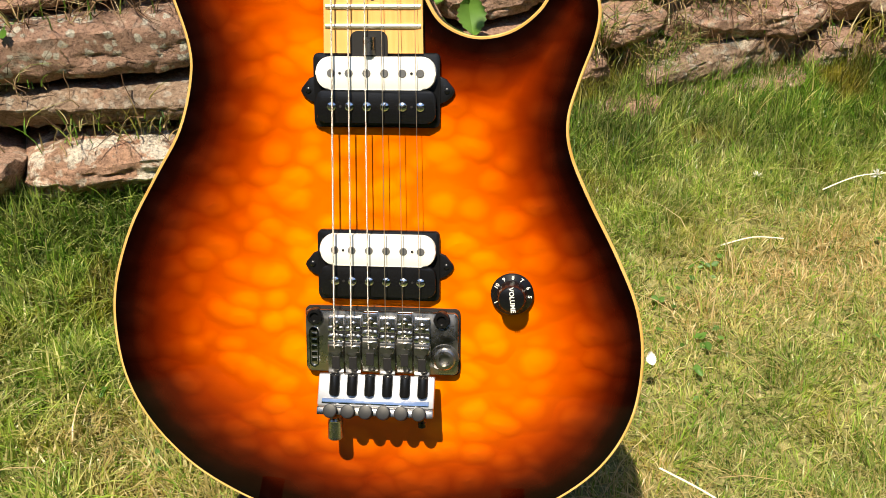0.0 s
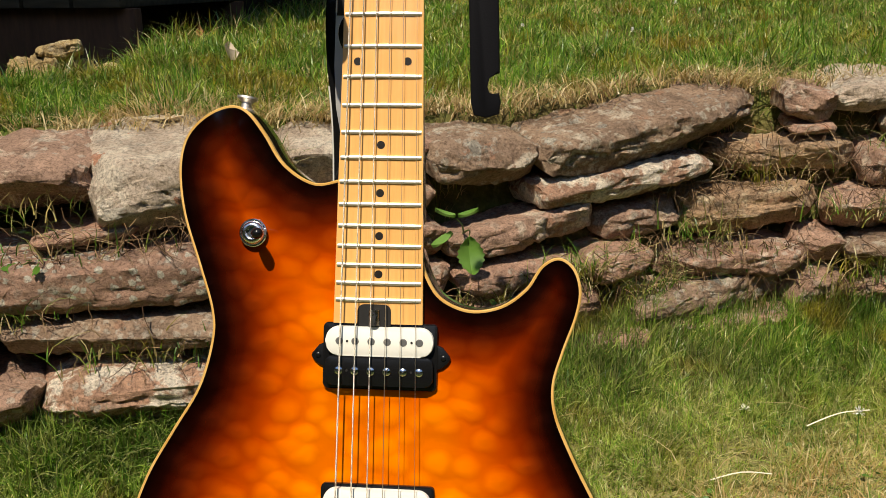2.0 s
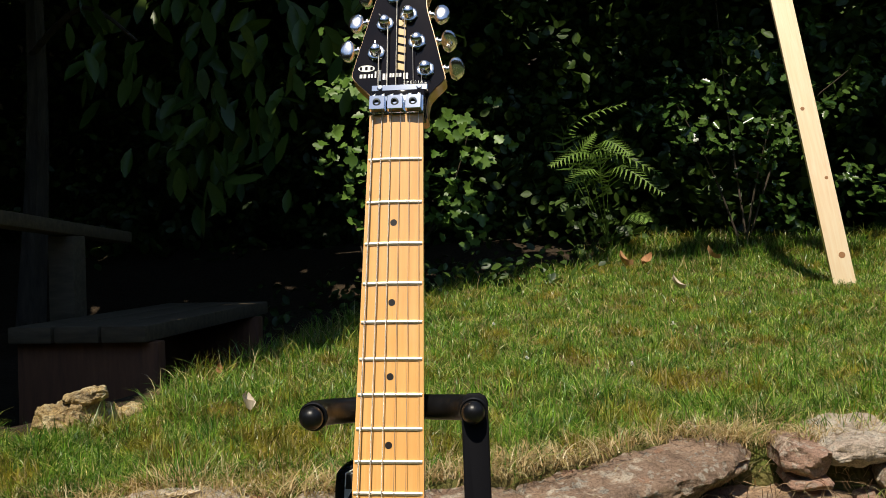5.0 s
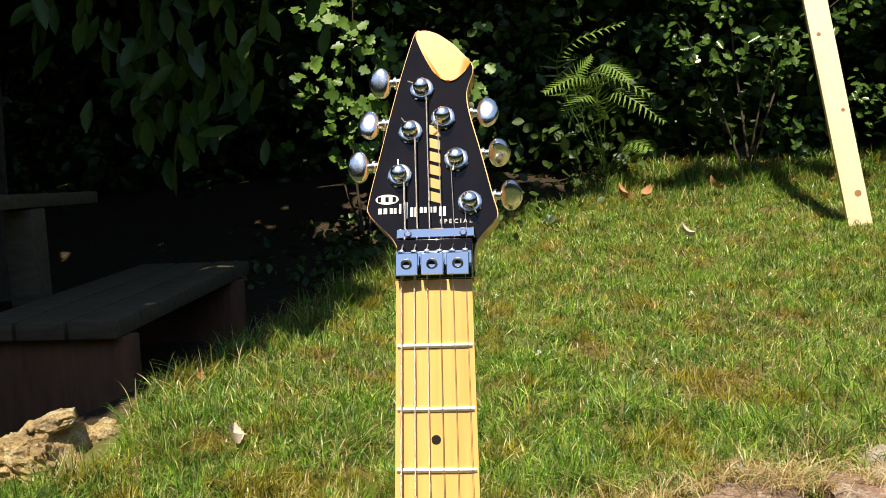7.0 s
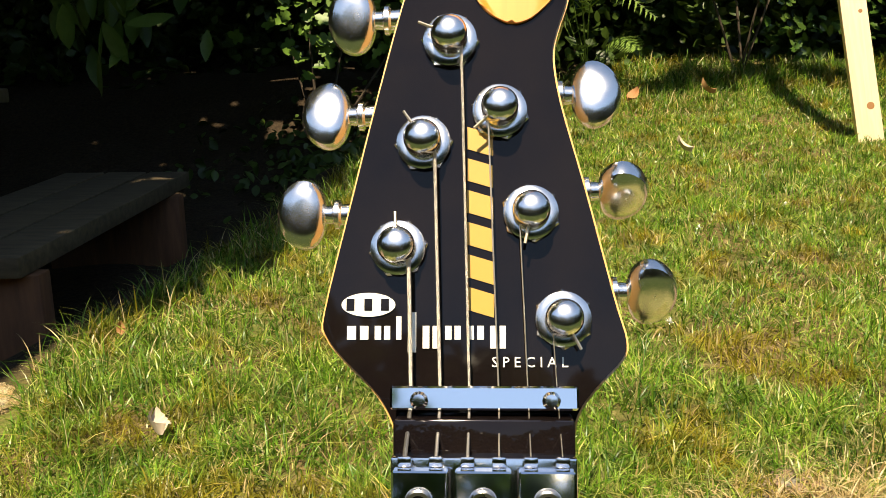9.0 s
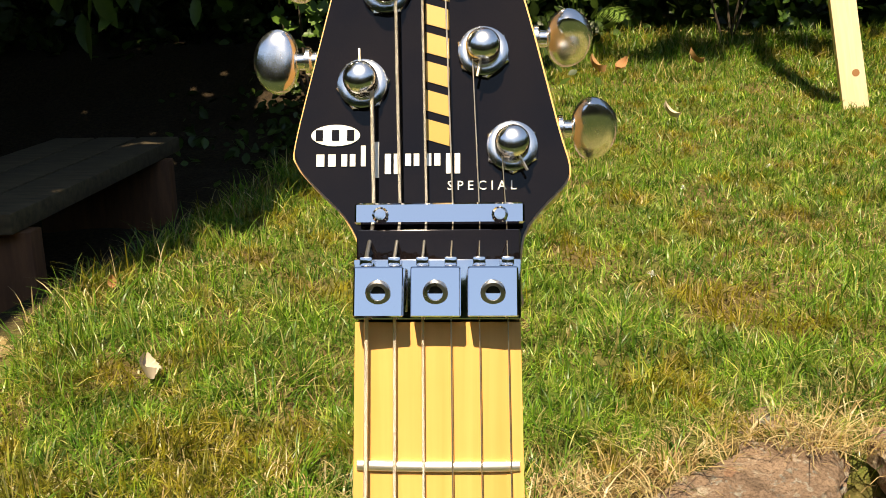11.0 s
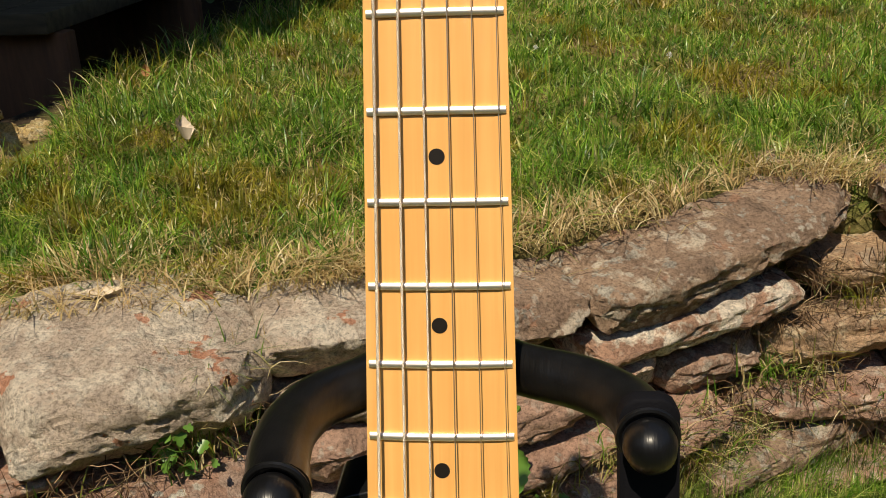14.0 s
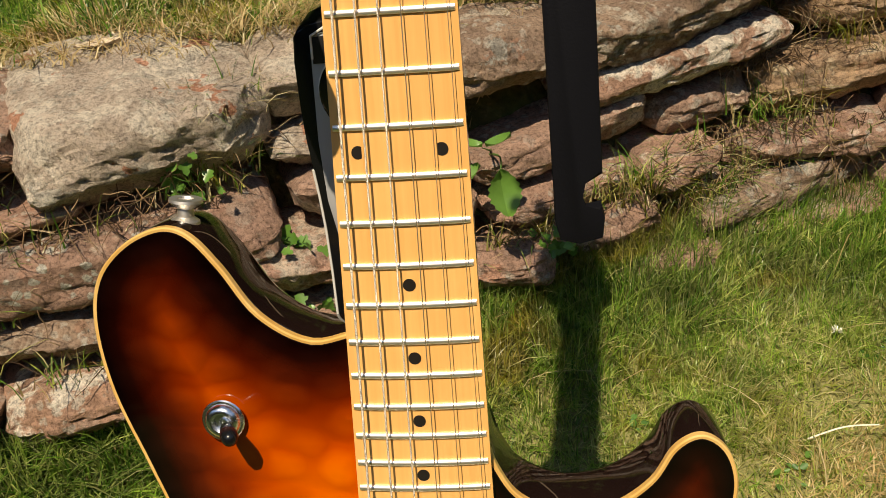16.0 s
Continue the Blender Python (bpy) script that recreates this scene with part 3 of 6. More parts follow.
        Y.append(face_y(qx) + 0.28 * (cz - 0.2) - 0.004 + rng.uniform(-0.01, 0.015, m))
        D.append((rng.uniform(0, 1, m) < 0.45) * rng.uniform(0.5, 1, m))
    X, Y, Z, D = (np.concatenate(q) for q in (X, Y, Z, D))
    k = len(X)
    blades("wall_grass", "grass and weeds rooted in the wall joints", X, Y, rng.uniform(0.018, 0.058, k), rng.uniform(0.0009, 0.0021, k), np.abs(rng.normal(0.9, 0.4, k)), D, 15, z=Z, segs=4)
    hanging_roots(rng)


def hanging_roots(rng):
    """Thin brown roots and stalks that hang from the joints over the stones' faces."""
    V, F = [], []
    spots = ((-0.40, 0.366, 64, 0.075), (-0.33, 0.375, 44, 0.035), (-0.225, 0.40, 26, 0.03), (-0.43, 0.30, 18, 0.06), (-0.30, 0.245, 16, 0.06), (0.34, 0.418, 80, 0.035), (0.31, 0.370, 80, 0.03), (0.43, 0.36, 70, 0.07), (0.40, 0.29, 90, 0.08),
             (0.24, 0.30, 60, 0.04), (0.30, 0.25, 60, 0.06), (0.54, 0.40, 60, 0.05), (0.02, 0.262, 16, 0.05), (0.48, 0.24, 26, 0.05), (0.46, 0.44, 30, 0.05))
    for cx, cz, m, sp in spots:
        for _ in range(m):
            x, z = rng.normal(cx, sp), rng.normal(cz, 0.008)
            p = np.array((x, float(face_y(x)) + 0.28 * (z - 0.2) - 0.010 + rng.uniform(-0.008, 0.006), z))
            d = np.array((rng.normal(0, 0.7), -0.25 + rng.normal(0, 0.25), rng.normal(-0.45, 0.7)))
            r, step = rng.uniform(0.00035, 0.0009), rng.uniform(0.006, 0.014)
            ring = []
            for i in range(5):
                d /= np.linalg.norm(d)
                a = np.cross(d, (0.3, 0.9, 0.1))
                a /= np.linalg.norm(a)
                b = np.cross(d, a)
                w = r * (1 - 0.17 * i)
                ring.append([p + w * (math.cos(t) * a + math.sin(t) * b) for t in (0, 2.09, 4.19)])
                p = p + d * step
                d = d + rng.normal(0, 0.32, 3) + np.array((0, 0.05, -0.22))
            o = len(V)
            V += [q for row in ring for q in row]
            for i in range(4):
                for j in range(3):
                    F += [o + 3 * i + j, o + 3 * i + (j + 1) % 3, o + 3 * i + 3 + (j + 1) % 3, o + 3 * i + 3 + j]
    ob = from_arrays("hanging_roots", V, F, np.full(len(F) // 4, 4), M_ROOT)
    tagged(ob, "thin brown roots and dead stalks hanging over the wall stones", "roots", kind="stuff")


lawns()

# ---- dry stone wall ----
def stone_mesh(w, dep, h, seed, bl=0.25, br=0.25, tl=0.15, tr=0.15, bow=0.0, fine=0.0048, under=None, rugged=0.8):
    """A split slab: a squared bar with tapering ends, undercut below, broken flat along random planes, then bedded and roughened.
    bl, br, tl, tr: how far its lower and upper edge draw in at the left and right end."""
    rng = random.Random(seed)
    u = rng.uniform
    nu, nv = max(10, int(w / fine)), max(28, int((h + dep * 0.9) * 1.5 / fine))
    rows = []
    for i in range(nu + 1):
        s = -1 + 2 * i / nu
        end = max(0.0, 1 - abs(s) ** 14) ** 0.4
        a = min(1.0, max(0.0, -s)) ** 1.6
        c = min(1.0, max(0.0, s)) ** 1.6
        low, high = -1 + a * bl * 2 + c * br * 2, 1 - a * tl * 2 - c * tr * 2
        row = []
        for j in range(nv):
            k = 2 * math.pi * j / nv
            cy, cz = math.cos(k), math.sin(k)
            r = (abs(cy) ** 8 + abs(cz) ** 8) ** (-1 / 8)
            zz = r * cz * end
            zz = (low + high) / 2 + zz * (high - low) / 2
            row.append(Vector((s * w / 2, r * cy * dep / 2 * (0.82 + 0.18 * end), zz * h / 2 + bow * s * s)))
        rows.append(row)
    pts = [p for row in rows for p in row]
    under = u(0.20, 0.42) if under is None else under
    cuts = [(Vector((u(-0.15, 0.15), -0.75, -0.66)), under), (Vector((u(-0.12, 0.12), -0.45, 0.9)), u(0.06, 0.16)), (Vector((u(-0.2, 0.2), -1.0, u(0.1, 0.4))), u(0.02, 0.08))]
    for k in range(9):
        cuts.append((Vector((u(-1.0, 1.0), -abs(u(0.25, 1.0)), u(-0.7, 0.7))), u(0.05, 0.22)))
    for nrm, share_cut in cuts:
        nrm.normalize()
        reach = max(p.dot(nrm) for p in pts)
        cut = reach - share_cut * h
        for p in pts:
            d = p.dot(nrm) - cut
            if d > 0:
                p -= nrm * d * 0.93
    bm = bmesh.new()
    vs = [[bm.verts.new(p) for p in row] for row in rows]
    for i in range(nu):
        for j in range(nv):
            bm.faces.new((vs[i][j], vs[i + 1][j], vs[i + 1][(j + 1) % nv], vs[i][(j + 1) % nv]))
    bm.faces.new(vs[0][::-1])
    bm.faces.new(vs[-1])
    bmesh.ops.recalc_face_normals(bm, faces=bm.faces[:])
    bm.normal_update()
    off = Vector((u(0, 90), u(0, 90), u(0, 90)))
    dip = u(-0.10, 0.10)
    size = rugged * min(1.0, h / 0.05)
    moved = []
    for vt in bm.verts:
        s = vt.co
        big = noise.noise(s * 16 + off)
        front = 1.0 if vt.normal.y < -0.4 else 0.35
        # beds: thin layers stand out or draw back, each along its own length
        layer = math.floor((s.z + dip * s.x + 0.004 * noise.noise(s * 26 + off)) * 115)
        bed = noise.noise(Vector((s.x * 9 + layer * 3.7, layer * 1.9, 0.5)) + off)
        crack = abs(noise.noise(Vector((s.x * 22, s.y * 22, s.z * 30)) + off))
        split = max(0.0, 1 - crack / 0.10)
        chip = noise.cell_vector(Vector((s.x * 40, s.y * 40, s.z * 75)) + off + 0.7 * noise.noise_vector(s * 50))
        rough = noise.fractal(s * 34 + off, 0.55, 2.1, 5)
        moved.append(s + vt.normal * size * (0.0045 * big + 0.0044 * rough + front * (0.0055 * bed - 0.0050 * split + 0.0034 * (chip.x - 0.5))))
    for vt, c in zip(bm.verts, moved):
        vt.co = c
    return bm


def wall_stone(parent, x, z, w, h, slope, seed, dep=0.17, proud=0.0, material=None, label="", tilt=None, **shape):
    fy = float(face_y(x))
    ang = math.degrees(math.atan2(float(face_y(x + w * 0.35)) - float(face_y(x - w * 0.35)), 0.7 * w))
    rng = random.Random(seed * 7)
    y = fy + 0.28 * (z - 0.2) + dep / 2 - proud - 0.012 + rng.uniform(-0.012, 0.016)
    bm = stone_mesh(w * 1.06, dep, h * 1.05, seed, fine=0.0048 if -0.56 < x < 0.56 else (0.008 if -0.7 < x < 0.85 else 0.014), **(shape or dict(bl=rng.uniform(0, 0.35), br=rng.uniform(0, 0.35), tl=rng.uniform(0, 0.3), tr=rng.uniform(0, 0.3))))
    return part("stone", bm, material or M_STONE, parent, label, at=pose(x, y, z, rng.uniform(-3, 9) if tilt is None else tilt, -slope, ang + rng.uniform(-7, 7)))


def build_wall():
    wall = thing("stone_wall", "low dry stone retaining wall of red sandstone slabs", "wall", kind="structure")
    # x, z, width, height, slope
    top = [(0.226, 0.450, 0.345, 0.064, 6), (0.004, 0.426, 0.150, 0.066, -5), (0.468, 0.478, 0.075, 0.044, -14), (0.555, 0.490, 0.115, 0.042, 4), (0.474, 0.446, 0.062, 0.016, 3),
           (0.64, 0.455, 0.12, 0.05, 2), (0.79, 0.450, 0.18, 0.05, -3), (-0.166, 0.436, 0.140, 0.060, -3), (-0.083, 0.442, 0.09, 0.046, -6)]
    second = [(0.182, 0.382, 0.262, 0.042, 5), (0.438, 0.405, 0.205, 0.046, 3), (0.610, 0.400, 0.130, 0.050, 2), (0.78, 0.398, 0.19, 0.06, 1),
              (-0.172, 0.381, 0.120, 0.034, -4), (-0.090, 0.385, 0.085, 0.038, -2)]
    third = [(0.045, 0.326, 0.210, 0.042, 9), (0.205, 0.326, 0.135, 0.050, 2), (0.380, 0.332, 0.200, 0.060, 4), (0.580, 0.335, 0.150, 0.058, 2), (0.755, 0.332, 0.181, 0.06, 0),
             (-0.166, 0.331, 0.085, 0.054, -6), (-0.090, 0.333, 0.09, 0.048, 0)]
    fourth = [(0.048, 0.276, 0.176, 0.040, -2), (0.180, 0.284, 0.090, 0.036, 5), (0.358, 0.264, 0.215, 0.044, 1), (0.492, 0.279, 0.075, 0.044, -2), (0.614, 0.276, 0.162, 0.05, 2), (0.785, 0.267, 0.171, 0.05, 0),
              (-0.194, 0.267, 0.133, 0.051, -8), (-0.083, 0.278, 0.106, 0.043, 0)]
    foot = [(0.300, 0.218, 0.255, 0.040, 4), (0.487, 0.214, 0.098, 0.074, 3), (0.634, 0.216, 0.171, 0.061, 2), (0.795, 0.207, 0.171, 0.06, 0), (0.101, 0.225, 0.142, 0.043, 2), (-0.014, 0.219, 0.114, 0.043, 0),
            (-0.154, 0.205, 0.157, 0.049, -3), (0.27, 0.178, 0.05, 0.030, 5), (0.370, 0.176, 0.15, 0.040, 4), (0.170, 0.182, 0.12, 0.03, 3)]
    left = [(-0.332, 0.4245, 0.225, 0.086, 1), (-0.505, 0.424, 0.190, 0.074, 3), (-0.440, 0.371, 0.115, 0.014, 6), (-0.392, 0.326, 0.355, 0.060, 1), (-0.397, 0.262, 0.255, 0.048, -1),
            (-0.365, 0.190, 0.225, 0.072, -1), (-0.63, 0.32, 0.15, 0.06, 0), (-0.61, 0.25, 0.17, 0.055, 2), (-0.60, 0.19, 0.17, 0.05, 0), (-0.67, 0.43, 0.13, 0.07, 2),
            (-0.64, 0.37, 0.14, 0.035, 0), (-0.510, 0.192, 0.085, 0.055, 4)]
    pale = {(-0.332, 0.4245), (-0.166, 0.436), (-0.172, 0.381), (0.555, 0.490)}
    grey = {(-0.397, 0.262), (0.004, 0.426), (0.226, 0.450), (0.300, 0.218)}
    crusted = {(-0.365, 0.190), (0.182, 0.382)}
    ochre = {(0.380, 0.332), (0.438, 0.405)}
    shapes = {(0.226, 0.450): dict(bl=0.05, br=0.52, tl=0.20, tr=0.06, bow=0.004, under=0.35), (0.182, 0.382): dict(bl=0.0, br=0.30, tl=0.06, tr=0.10, bow=0.006, under=0.25),
              (-0.332, 0.4245): dict(bl=0.04, br=0.30, tl=0.02, tr=0.08, under=0.22, rugged=0.7), (-0.166, 0.436): dict(bl=0.10, br=0.05, tl=0.12, tr=0.05, rugged=0.6), (-0.505, 0.424): dict(bl=0.0, br=0.05, tl=0.02, tr=0.16, under=0.75),
              (0.045, 0.326): dict(bl=0.30, br=0.02, tl=0.0, tr=0.10), (-0.392, 0.326): dict(bl=0.02, br=0.05, tl=0.04, tr=0.04, under=0.14, rugged=0.45), (0.380, 0.332): dict(bl=0.05, br=0.12, tl=0.10, tr=0.06, under=0.25)}
    tilts = {(-0.332, 0.4245): 9, (-0.166, 0.436): 8, (0.226, 0.450): 10, (0.004, 0.426): 8, (-0.392, 0.326): 6, (-0.505, 0.424): 14}
    deep = {(-0.332, 0.4245): 0.21, (-0.505, 0.424): 0.15}
    back = {(-0.440, 0.371): -0.018, (0.205, 0.326): -0.022, (0.182, 0.382): 0.010}
    seed = 1
    for course in (top, second, third, fourth, foot, left):
        for x, z, w, h, slope in course:
            seed += 1
            key = (x, z)
            if key in crusted:
                stuff = M_CRUSTED_STONE
            elif key in pale:
                stuff = M_PALE_STONE
            elif key in ochre:
                stuff = M_OCHRE_STONE
            elif key == (-0.392, 0.326):
                stuff = M_LICHEN_STONE
            else:
                stuff = M_GREY_STONE if key in grey or seed % 7 == 0 else M_STONE
            wall_stone(wall, x, z, w, h, slope, seed, proud=back.get(key, 0.014 if course is top else (0.022 if -0.26 < x < -0.14 else 0.004 * (seed % 3))), material=stuff,
                       dep=deep.get(key, 0.10 if w < 0.08 else 0.165), tilt=tilts.get(key, 5 + seed % 4 if course is top else None), **shapes.get(key, {}))
    # the wall runs on, out of sight
    rng = random.Random(5)
    for x0, x1 in ((-1.7, -0.74), (0.90, 2.2)):
        for c, z in enumerate((0.19, 0.25, 0.31, 0.37, 0.43)):
            x = x0 + 0.05 * (c % 2)
            while x < x1:
                w = rng.uniform(0.14, 0.26)
                seed += 1
                wall_stone(wall, x + w / 2, z, w, rng.uniform(0.05, 0.065), rng.uniform(-3, 3), seed, material=M_GREY_STONE if seed % 4 == 0 else None)
                x += w


build_wall()

# ---- electric guitar ----
from mathutils.geometry import delaunay_2d_cdt

NUT = 0.785                      # the nut above the lowest point of the body
SCALE = 0.6477
GUITAR_AT = pose(0, 0, 0.90, -15) @ pose(0, 0, -NUT)
BODY_FRONT, BODY_BACK = 0.005, 0.050


def fret_z(k):
    return NUT - SCALE * (1 - 2 ** (-k / 12))


def board_half(z):
    """Half the width of the fingerboard at height z."""
    return 0.0210 + (NUT - z) / 0.481 * (0.0287 - 0.0210)


def body_outline():
    horn_l = [(-0.0186, -0.3888), (-0.0433, -0.3918), (-0.0640, -0.3799), (-0.0779, -0.3592), (-0.0897, -0.3453), (-0.1016, -0.3419), (-0.1174, -0.3483), (-0.1302, -0.3621), (-0.1347, -0.3829)]
    side_l = [(-0.1312, -0.4125), (-0.1203, -0.4461), (-0.1115, -0.4748), (-0.1110, -0.4955), (-0.1194, -0.5261), (-0.1362, -0.5548), (-0.1539, -0.5864), (-0.1658, -0.6220)]
    bottom = [(-0.1678, -0.6536), (-0.1618, -0.6872), (-0.1450, -0.7178), (-0.1154, -0.7465), (-0.0729, -0.7682), (-0.0265, -0.7791), (0.0259, -0.7801), (0.0723, -0.7721), (0.1079, -0.7563), (0.1375, -0.7316), (0.1553, -0.7000)]
    side_r = [(0.1607, -0.6635), (0.1563, -0.6299), (0.1434, -0.5983), (0.1257, -0.5637), (0.1143, -0.5370), (0.1123, -0.5172), (0.1178, -0.4965), (0.1257, -0.4738)]
    horn_r = [(0.1281, -0.4570), (0.1237, -0.4431), (0.1138, -0.4367), (0.1029, -0.4422), (0.0931, -0.4570), (0.0773, -0.4683), (0.0575, -0.4713), (0.0397, -0.4639), (0.0303, -0.4501), (0.0229, -0.4303), (0.0012, -0.4056)]
    return [Vector((p.x, p.y + NUT)) for p in spline([(x, z, 0) for x, z in horn_l + side_l + bottom + side_r + horn_r], True, 6)]


def inset(line, d):
    out, k = [], len(line)
    for i in range(k):
        t = (line[(i + 1) % k] - line[i - 1]).normalized()
        out.append(line[i] + Vector((-t.y, t.x)) * d)
    return out


def build_top(parent, line):
    """The quilted face: a fine net inside the rim; its burst attribute is how far the sprayed paint lies from the rim."""
    rim = np.array([(p.x, p.y) for p in line])
    step = 0.004
    gx, gz = np.meshgrid(np.arange(-0.18, 0.18, step), np.arange(0.0, 0.46, step * 0.9))
    gx[::2] += step / 2
    P = np.stack((gx.ravel(), gz.ravel()), 1)
    a, b = rim, np.roll(rim, -1, 0)

    def rim_distance(q):
        ab = b - a
        t = np.clip(((q[:, None] - a) * ab).sum(-1) / (ab * ab).sum(-1), 0, 1)
        return np.sqrt((((a + t[..., None] * ab) - q[:, None]) ** 2).sum(-1)).min(1)

    def inside(q):
        x, y = q[:, :1], q[:, 1:]
        crossing = ((a[:, 1] > y) != (b[:, 1] > y)) & (x < (b[:, 0] - a[:, 0]) * (y - a[:, 1]) / (b[:, 1] - a[:, 1] + 1e-12) + a[:, 0])
        return crossing.sum(1) % 2 == 1

    P = P[inside(P)]
    P = P[rim_distance(P) > 0.0022]
    pts = [Vector(p) for p in np.concatenate((rim, P))]
    k = len(rim)
    vs, _, fs, _, _, _ = delaunay_2d_cdt(pts, [(i, (i + 1) % k) for i in range(k)], [], 1, 1e-6)
    q = np.array([(p.x, p.y) for p in vs])
    d = rim_distance(q)
    d[:k] = 0
    # the dark edge is broad on the bass side and the horns, narrow at the waist
    wide = 0.072 + 0.008 * np.clip(-q[:, 0] / 0.08, 0, 1) + 0.026 * np.clip(-q[:, 0] / 0.08, 0, 1) * np.clip((0.30 - q[:, 1]) / 0.1, 0, 1) + 0.009 * np.clip((q[:, 1] - 0.25) / 0.09, 0, 1) + 0.022 * np.clip((0.11 - q[:, 1]) / 0.09, 0, 1)
    burst = np.clip(d / wide, 0, 1)
    me = bpy.data.meshes.new("quilted_top")
    crown = 0.0011 + 0.0008 * np.clip(d / 0.06, 0, 1) ** 2
    me.from_pydata([(x, BODY_FRONT + 0.0022 - c, z) for (x, z), c in zip(q, crown)], [], [tuple(f) for f in fs])
    at = me.attributes.new("burst", "FLOAT", "POINT")
    at.data.foreach_set("value", burst.astype(np.float32))
    me.materials.append(M_TOP)
    bm = bmesh.new()
    bm.from_mesh(me)
    bmesh.ops.recalc_face_normals(bm, faces=bm.faces[:])
    if sum(f.normal.y for f in bm.faces) > 0:
        bmesh.ops.reverse_faces(bm, faces=bm.faces[:])
    bm.to_mesh(me)
    bm.free()
    me.shade_smooth()
    ob = new("quilted_top", me)
    ob.parent = parent
    return tagged(ob, "orange sunburst quilted maple top, black at the rim")


def build_body(g):
    line = body_outline()
    # back: stacked rings, rounded over at the rear
    bm = bmesh.new()
    rings = []
    for d, y in ((0.0016, BODY_FRONT + 0.0012), (0.0, BODY_FRONT + 0.0045), (0.0, BODY_BACK - 0.009), (0.0014, BODY_BACK - 0.0045), (0.0045, BODY_BACK - 0.0012), (0.009, BODY_BACK)):
        rings.append([bm.verts.new((p.x, y, p.y)) for p in inset(line, d)])
    k = len(line)
    for r0, r1 in zip(rings, rings[1:]):
        for i in range(k):
            bm.faces.new((r0[i], r0[(i + 1) % k], r1[(i + 1) % k], r1[i]))
    bm.faces.new(rings[-1])
    bm.faces.new(rings[0][::-1])
    part("body", bm, M_BACK, g, "glossy near-black body sides and back")
    bm = bmesh.new()
    rings = []
    for d, y in ((0.0021, BODY_FRONT + 0.0022), (0.0015, BODY_FRONT + 0.0013), (0.0004, BODY_FRONT + 0.0011), (-0.0002, BODY_FRONT + 0.0018), (-0.0003, BODY_FRONT + 0.0047), (0.0004, BODY_FRONT + 0.0051)):
        rings.append([bm.verts.new((p.x, y, p.y)) for p in inset(line, d)])
    for r0, r1 in zip(rings, rings[1:]):
        for i in range(k):
            bm.faces.new((r0[i], r0[(i + 1) % k], r1[(i + 1) % k], r1[i]))
    part("binding", bm, M_BINDING, g, "thin amber binding round the rim")
    build_top(g, inset(line, 0.0019))


def build_neck(g):
    end = NUT - 0.481
    # maple neck: D-shaped back under a flat board
    bm = bmesh.new()
    rows = []
    for i in range(21):
        z = end + (NUT - end) * i / 20
        h = board_half(z)
        thick = 0.0205 + 0.0025 * (NUT - z) / 0.481
        row = [bm.verts.new((-h, 0.0008, z)), bm.verts.new((-h, 0.006, z))]
        for j in range(1, 12):
            a = math.pi * j / 12
            row.append(bm.verts.new((-h * math.cos(a) * 0.985, 0.006 + (thick - 0.006) * math.sin(a) ** 0.75, z)))
        row += [bm.verts.new((h, 0.006, z)), bm.verts.new((h, 0.0008, z))]
        rows.append(row)
    for r0, r1 in zip(rows, rows[1:]):
        for i in range(len(r0)):
            bm.faces.new((r0[i], r0[(i + 1) % len(r0)], r1[(i + 1) % len(r0)], r1[i]))
    bm.faces.new(rows[0])
    bm.faces.new(rows[-1])
    part("neck", bm, M_MAPLE, g, "oiled maple neck")
    # fingerboard, slightly rounded, notched at the truss rod wheel
    bm = bmesh.new()
    rows = []
    for i in range(41):
        z = end + (NUT - end) * i / 40
        h = board_half(z)
        rows.append([bm.verts.new((h * u, -0.0002 + 0.0016 * u * u if abs(u) < 1 else 0.0022, z)) for u in (-1, -0.97, -0.8, -0.55, -0.28, 0, 0.28, 0.55, 0.8, 0.97, 1)])
    for r0, r1 in zip(rows, rows[1:]):
        for i in range(len(r0) - 1):
            bm.faces.new((r0[i], r0[i + 1], r1[i + 1], r1[i]))
    part("fingerboard", bm, M_MAPLE, g, "amber maple fingerboard")
    for k in range(1, 23):
        z = fret_z(k)
        h = board_half(z) - 0.0007
        bm = bmesh.new()
        rows = []
        for u in (-1, -0.985, -0.8, -0.5, 0, 0.5, 0.8, 0.985, 1):
            y = -0.0004 + 0.0016 * u * u
            rise = 0.0013 if abs(u) < 0.99 else 0.0004
            rows.append([bm.verts.new((h * u, y - rise * math.sin(math.pi * j / 6) ** 0.7 if 0 < j < 6 else y + 0.0004, z + 0.00135 * math.cos(math.pi * j / 6))) for j in range(7)])
        for r0, r1 in zip(rows, rows[1:]):
            for i in range(6):
                bm.faces.new((r0[i], r0[i + 1], r1[i + 1], r1[i]))
        bm.faces.new(rows[0])
        bm.faces.new(rows[-1])
        part("fret", bm, M_NICKEL, g)
    dot = None
    for k, x in [(3, 0), (5, 0), (7, 0), (9, 0), (12, -0.016), (12, 0.016), (15, 0), (17, 0), (19, 0), (21, 0)]:
        z = (fret_z(k) + fret_z(k - 1)) / 2
        u = x / board_half(z)
        at = pose(x, -0.0003 + 0.0016 * u * u, z)
        if dot is None:
            dot = part("inlay_dot", lathe(bmesh.new(), [(0, 0.0), (0.0026, 0.0), (0.0026, -0.0006)], FRONT, 20), M_INLAY, g, at=at)
        else:
            share("inlay_dot", dot, g, at)
    slot = round_rect(-0.0130, 0.0085, end - 0.004, end + 0.0125, 0.0045)
    wheel = part("truss_rod_slot", prism(bmesh.new(), slot, -0.0010, 0.004), M_HOLE, g, "dark slot for the truss rod wheel", smooth=False)
